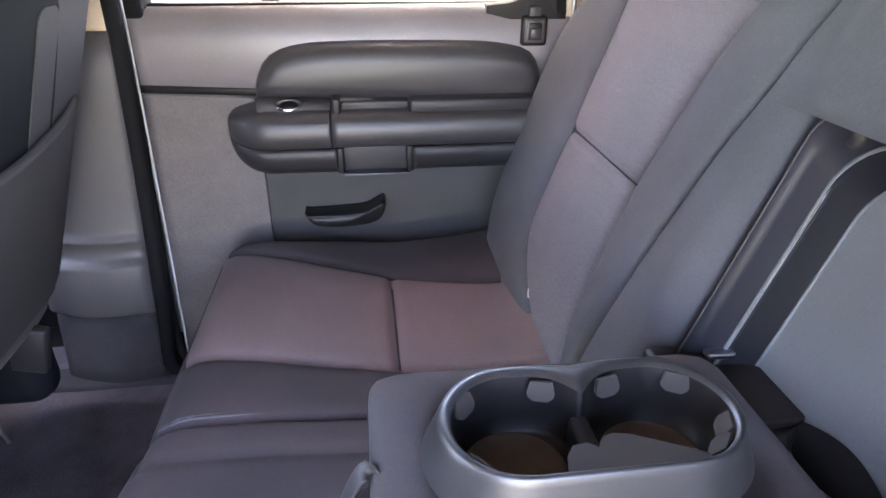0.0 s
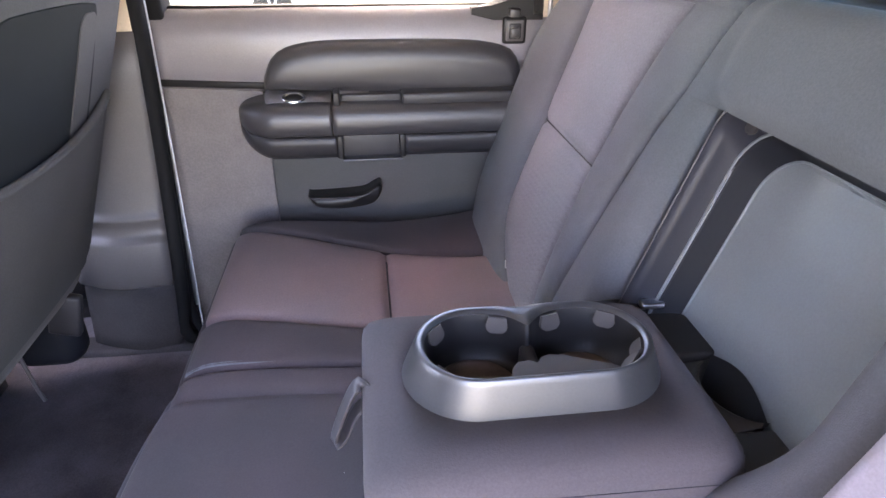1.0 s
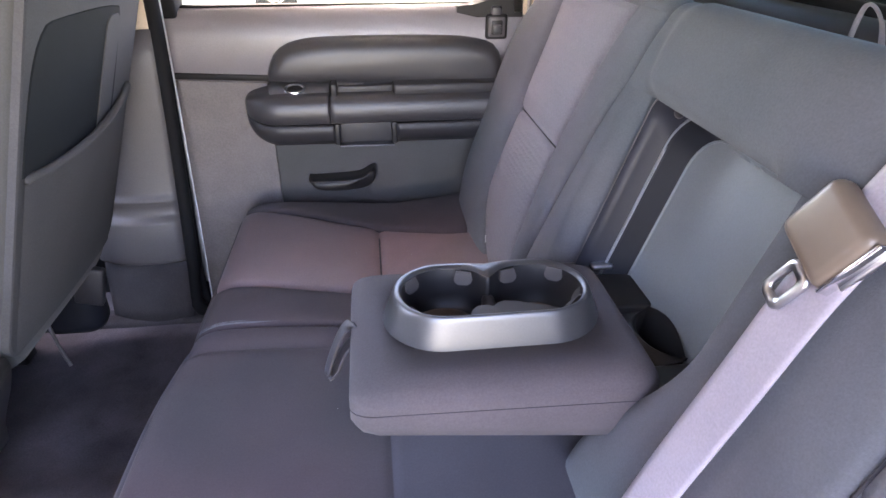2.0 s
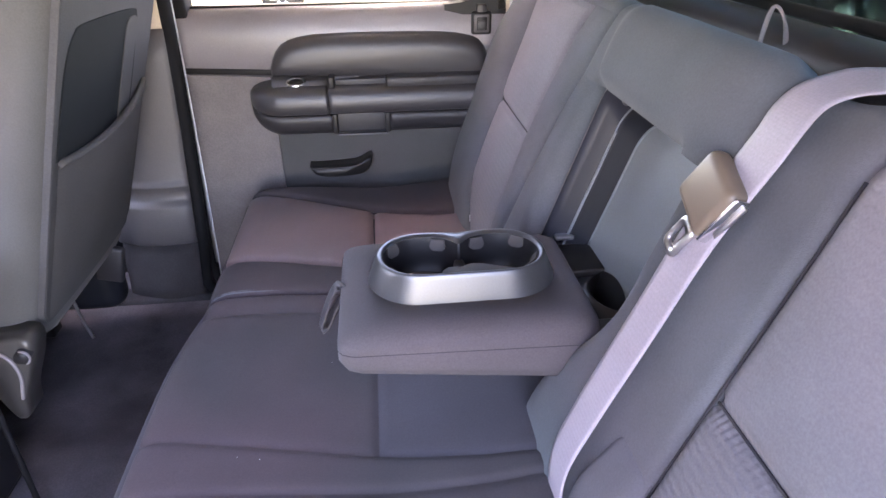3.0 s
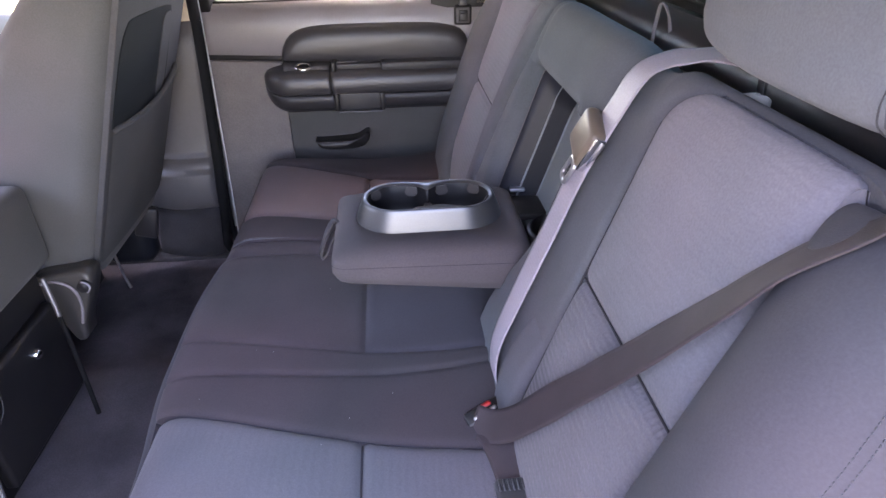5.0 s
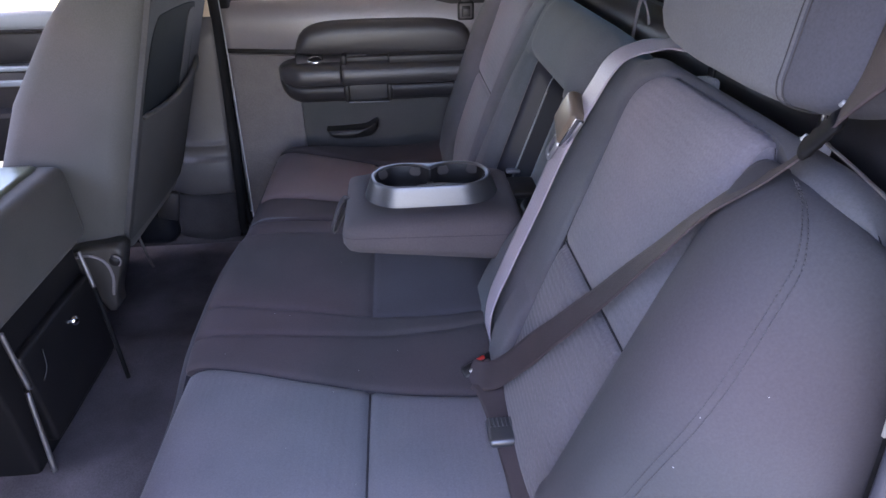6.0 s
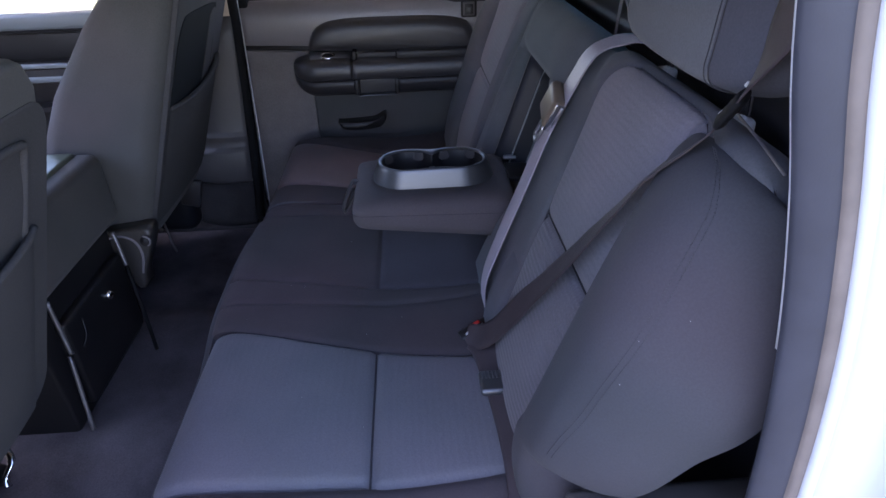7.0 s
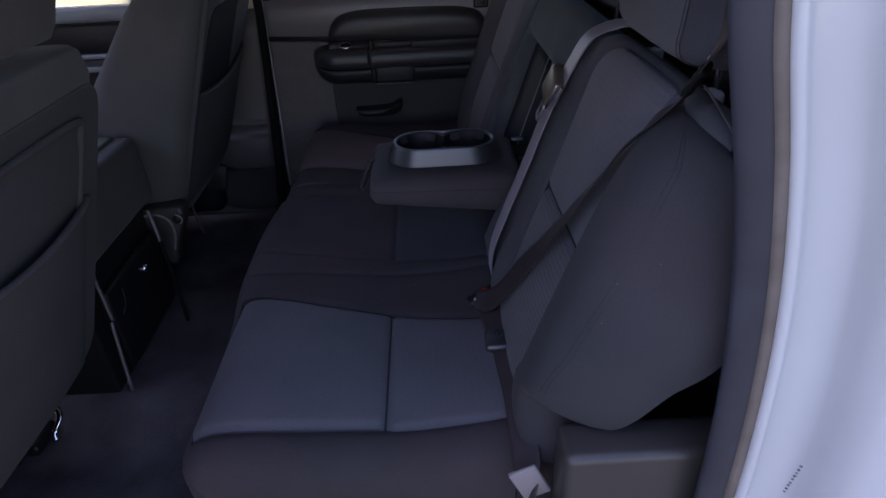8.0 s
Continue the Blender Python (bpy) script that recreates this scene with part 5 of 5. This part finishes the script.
def driver_pocket(u, v):
    y = -0.755 + 0.345 * u
    z = 0.93 + (1.285 - 0.012 * math.sin(math.pi * u) - 0.93) * v
    return Vector((front_x(z) + 0.006 + 0.020 * math.sin(math.pi * u) ** 0.6 * (0.35 + 0.65 * v), y, z))


on_rear(round_rect(-0.765, -0.362, 0.93, 1.47, 0.05), "rear_cover", REARCLOTH, dseat, 0.003, "dark cloth rear cover")
patch("map_pocket", driver_pocket, 24, 24, REARCLOTH, dseat, "slack cloth map pocket")
part("pocket_piping", tube([driver_pocket(i / 12, 1.0) for i in range(13)], 0.006, 40, 10), REARCLOTH, dseat)
patch("back_panel", lambda u, v: Vector((front_x(1.27 + 0.145 * v) + 0.003 + 0.004 * math.sin(math.pi * v), -0.74 + 0.305 * u, 1.27 + 0.145 * v)), 12, 8, REARCLOTH, dseat, "smooth panel above the pocket")
part("panel_lip", tube([(front_x(1.27) + 0.004, -0.434, 1.27), (front_x(1.40) + 0.006, -0.434, 1.40), (front_x(1.425) + 0.008, -0.45, 1.425), (front_x(1.43) + 0.008, -0.60, 1.43), (front_x(1.43) + 0.008, -0.74, 1.43)], 0.006, 40, 8), REARCLOTH, dseat)
part("floor_anchor", tube([(-0.965, -0.300, 0.735), (-0.952, -0.303, 0.718), (-0.936, -0.322, 0.700), (-0.944, -0.345, 0.676), (-0.938, -0.356, 0.658)], 0.0075, 24, 8, flat=0.6), CHROME, dseat, "bright seat anchor")
part("anchor_cover", rbox((-1.04, -0.40, 0.652), (-0.955, -0.31, 0.685), 0.012), PLASTIC_BLACK, dseat)

# ---- centre console seat ----
console = thing("centre_console", "folded grey cloth centre seat over a black storage drawer", "console", (-1.0, 0, 0.66))
part("armrest_pad", rbox((-1.50, -0.235, 1.0), (-0.815, 0.185, 1.178), 0.022, 4), FRONTCLOTH, console, "grey cloth armrest pad")
part("armrest_lid", rbox((-1.48, -0.215, 1.150), (-0.86, 0.165, 1.186), 0.01), LID, console, "hard grey armrest lid")
part("drawer_body", rbox((-1.35, -0.225, 0.66), (-0.845, 0.155, 1.0), 0.01), PLASTIC_BLACK, console)
part("drawer_front", rbox((-0.85, -0.17, 0.70), (-0.822, 0.135, 0.925), 0.01), PLASTIC_BLACK, console, "black drawer front")
kb = bmesh.new()
bmesh.ops.create_uvsphere(kb, u_segments=20, v_segments=12, radius=0.012)
bmesh.ops.transform(kb, matrix=Matrix.Translation((-0.820, 0.017, 0.875)), verts=kb.verts[:])
part("drawer_knob", kb, CHROME, console, "small chrome latch")
part("side_rail", tube([(-0.838, -0.165, 0.985), (-0.826, -0.177, 0.865), (-0.822, -0.177, 0.86)], 0.005, 16, 8), RAIL, console, "steel side rail")
part("side_leg", tube([(-0.826, -0.185, 0.855), (-0.815, -0.227, 0.675)], 0.005, 12, 8), RAIL, console, "steel leg")
part("rail_hook", tube([(-0.812, -0.118, 0.905), (-0.808, -0.132, 0.872), (-0.812, -0.150, 0.852)], 0.0018, 20, 8), PLASTIC_BLACK, console, "bent black wire hook")
part("side_rail", tube([(-0.812, 0.112, 0.995), (-0.803, 0.102, 0.955), (-0.796, 0.093, 0.910)], 0.005, 16, 8), RAIL, console, "steel side rail")
part("side_leg", tube([(-0.796, 0.093, 0.908), (-0.775, 0.060, 0.78), (-0.768, 0.046, 0.675)], 0.005, 16, 8), RUBBER, console, "black leg")

# ---- near door opening: painted jamb, seal and trims ----
jamb = thing("door_jamb", "white painted door opening with black weatherstrip", "door jamb", (0.3, -0.9, 0.66), kind="structure")
edge = [(0.185, 1.86), (0.205, 1.70), (0.222, 1.60), (0.250, 1.49), (0.275, 1.36), (0.290, 1.22), (0.296, 1.05), (0.290, 0.85), (0.26, 0.60)]
ep = curve_pts([(x, 0, z) for x, z in edge], 50)
jsec = [(0.012, -0.866), (0.0, -0.870), (0.001, -0.876), (0.006, -0.881), (0.011, -0.879), (0.016, -0.872), (0.022, -0.870), (0.050, -0.884), (0.056, -0.893), (0.060, -0.908), (0.070, -0.93), (0.090, -0.945), (0.2, -0.965), (0.9, -0.98)]
part("painted_jamb", loft([[(p.x + dx, y, p.z) for dx, y in jsec] for p in ep], closed=False), WHITE_PAINT, jamb, "white painted jamb and body side")
roll = [(-0.004, -0.8685), (-0.010, -0.8695), (-0.017, -0.8700), (-0.025, -0.8690), (-0.032, -0.8665), (-0.038, -0.8625), (-0.041, -0.8585), (-0.039, -0.855), (-0.025, -0.852)]
part("weatherstrip", loft([[(p.x + dx, y, p.z) for dx, y in roll] for p in ep], closed=False), SEALROLL, jamb, "blue-black rubber weatherstrip")
lip = [(0.003, -0.8715), (-0.001, -0.8735), (-0.006, -0.8735), (-0.010, -0.8718), (-0.012, -0.866)]
part("seal_lip", loft([[(p.x + dx, y, p.z) for dx, y in lip] for p in ep], closed=False), SEALLIP, jamb, "brown-grey seal lip")
part("pillar_trim", loft([[(p.x + dx, y, p.z) for dx, y in ((0.0, -0.846), (-0.025, -0.845), (-0.031, -0.8435), (-0.029, -0.842), (0.02, -0.8415), (0.15, -0.841))] for p in ep], closed=False), RUBBER, jamb, "dark pillar trim")
# white strip: sunlight on the trim's edge put into its colour
part("trim_edge", loft([[(p.x + dx, y, p.z) for dx, y in ((-0.0342, -0.8445), (-0.0336, -0.8465), (-0.015, -0.8465), (-0.015, -0.8445))] for p in ep if p.z > 1.345], True, True), WHITE_PAINT, jamb, "white strip for the sunlit trim edge")
# a short row of handwriting on the paint, as plain bars
for k in range(9):
    t = k / 8
    c = Vector((0.3425 + 0.0055 * t, -0.8895 - 0.003 * t, 1.076 + 0.047 * t))
    bar = rbox((-0.0014, -0.0006, -0.0006 - 0.0006 * (k % 2)), (0.0014, 0.0006, 0.0006 + 0.0006 * (k % 3)), 0.0002, 1, Matrix.Rotation(radians(-31), 4, "Z") @ Matrix.Rotation(radians(20), 4, "Y"))
    bmesh.ops.transform(bar, matrix=Matrix.Translation(c), verts=bar.verts[:])
    part("mark", bar, INK, jamb)
wheel_cover = thing("wheel_arch_cover", "dark plastic cover below the seat back", "trim", (0.12, -0.78, 0.66), kind="structure")
part("cover", rbox((0.094, -0.835, 0.66), (0.335, -0.768, 1.084), 0.013, 4), COVER, wheel_cover)

# ---- the opened rear door beside the camera ----
open_door = thing("open_rear_door", "white rear door standing open beside the seat", "car door", (-0.72, -1.4, 0.6))
swing = Matrix.Translation((-0.70, -0.96, 0)) @ Matrix.Rotation(radians(-101), 4, "Z")


def swung(name, lo, hi, mat, r=0.02):
    bm = rbox(lo, hi, r)
    bmesh.ops.transform(bm, matrix=swing, verts=bm.verts[:])
    return part(name, bm, mat, open_door)


swung("outer_skin", (0.0, -0.10, 0.50), (0.95, -0.06, 1.38), WHITE_PAINT)
swung("inner_trim", (0.02, -0.058, 0.54), (0.93, 0.02, 1.39), PLASTIC_ARM)
swung("armrest", (0.25, 0.022, 1.12), (0.80, 0.08, 1.24), PLASTIC_DARK)
swung("frame_post", (0.0, -0.08, 1.392), (0.05, -0.03, 1.80), WHITE_PAINT)
swung("frame_post", (0.84, -0.08, 1.392), (0.90, -0.03, 1.80), WHITE_PAINT)
swung("frame_top", (0.0, -0.08, 1.802), (0.90, -0.03, 1.85), WHITE_PAINT)
swung("pane", (0.052, -0.055, 1.392), (0.838, -0.05, 1.80), LENSCLEAR, 0.0).visible_shadow = False

# ---- parked car across the yard ----
parked = thing("parked_car", "pale parked car across the sunlit yard", "car", (-3.0, 10.8, 0))
cs = curve_pts([(-5.3, 0, 0.32), (-5.35, 0, 0.7), (-4.6, 0, 0.88), (-4.0, 0, 1.32), (-2.2, 0, 1.36), (-1.5, 0, 0.98), (-0.95, 0, 0.86), (-0.85, 0, 0.55), (-0.9, 0, 0.30)], 40)
part("body", loft([[(p.x, y, p.z - k * max(0, p.z - 0.8) * 0.2) for p in cs] for y, k in ((9.95, 1), (10.05, 0), (11.6, 0), (11.7, 1))], True, True), WHITE_PAINT, parked)
for x in (-4.35, -1.56):
    wb = bmesh.new()
    bmesh.ops.create_cone(wb, cap_ends=True, segments=36, radius1=0.33, radius2=0.33, depth=0.24, matrix=Matrix.Translation((x, 10.0, 0.33)) @ Matrix.Rotation(radians(90), 4, "X"))
    wh = part("wheel", wb, RUBBER, parked, smooth=False)
    for k in range(10):
        sp = rbox((0.05, -0.006, -0.012), (0.20, 0.006, 0.012), 0.004, 1)
        bmesh.ops.transform(sp, matrix=Matrix.Translation((x, 9.875, 0.33)) @ Matrix.Rotation(2 * math.pi * k / 10, 4, "Y"), verts=sp.verts[:])
        part("spoke", sp, STEEL, wh)
post = thing("yard_post", "pale upright post in the yard", "post", (1.65, 10.0, 0))
part("shaft", rbox((1.58, 9.93, 0), (1.72, 10.07, 2.2), 0.01), TAN, post)
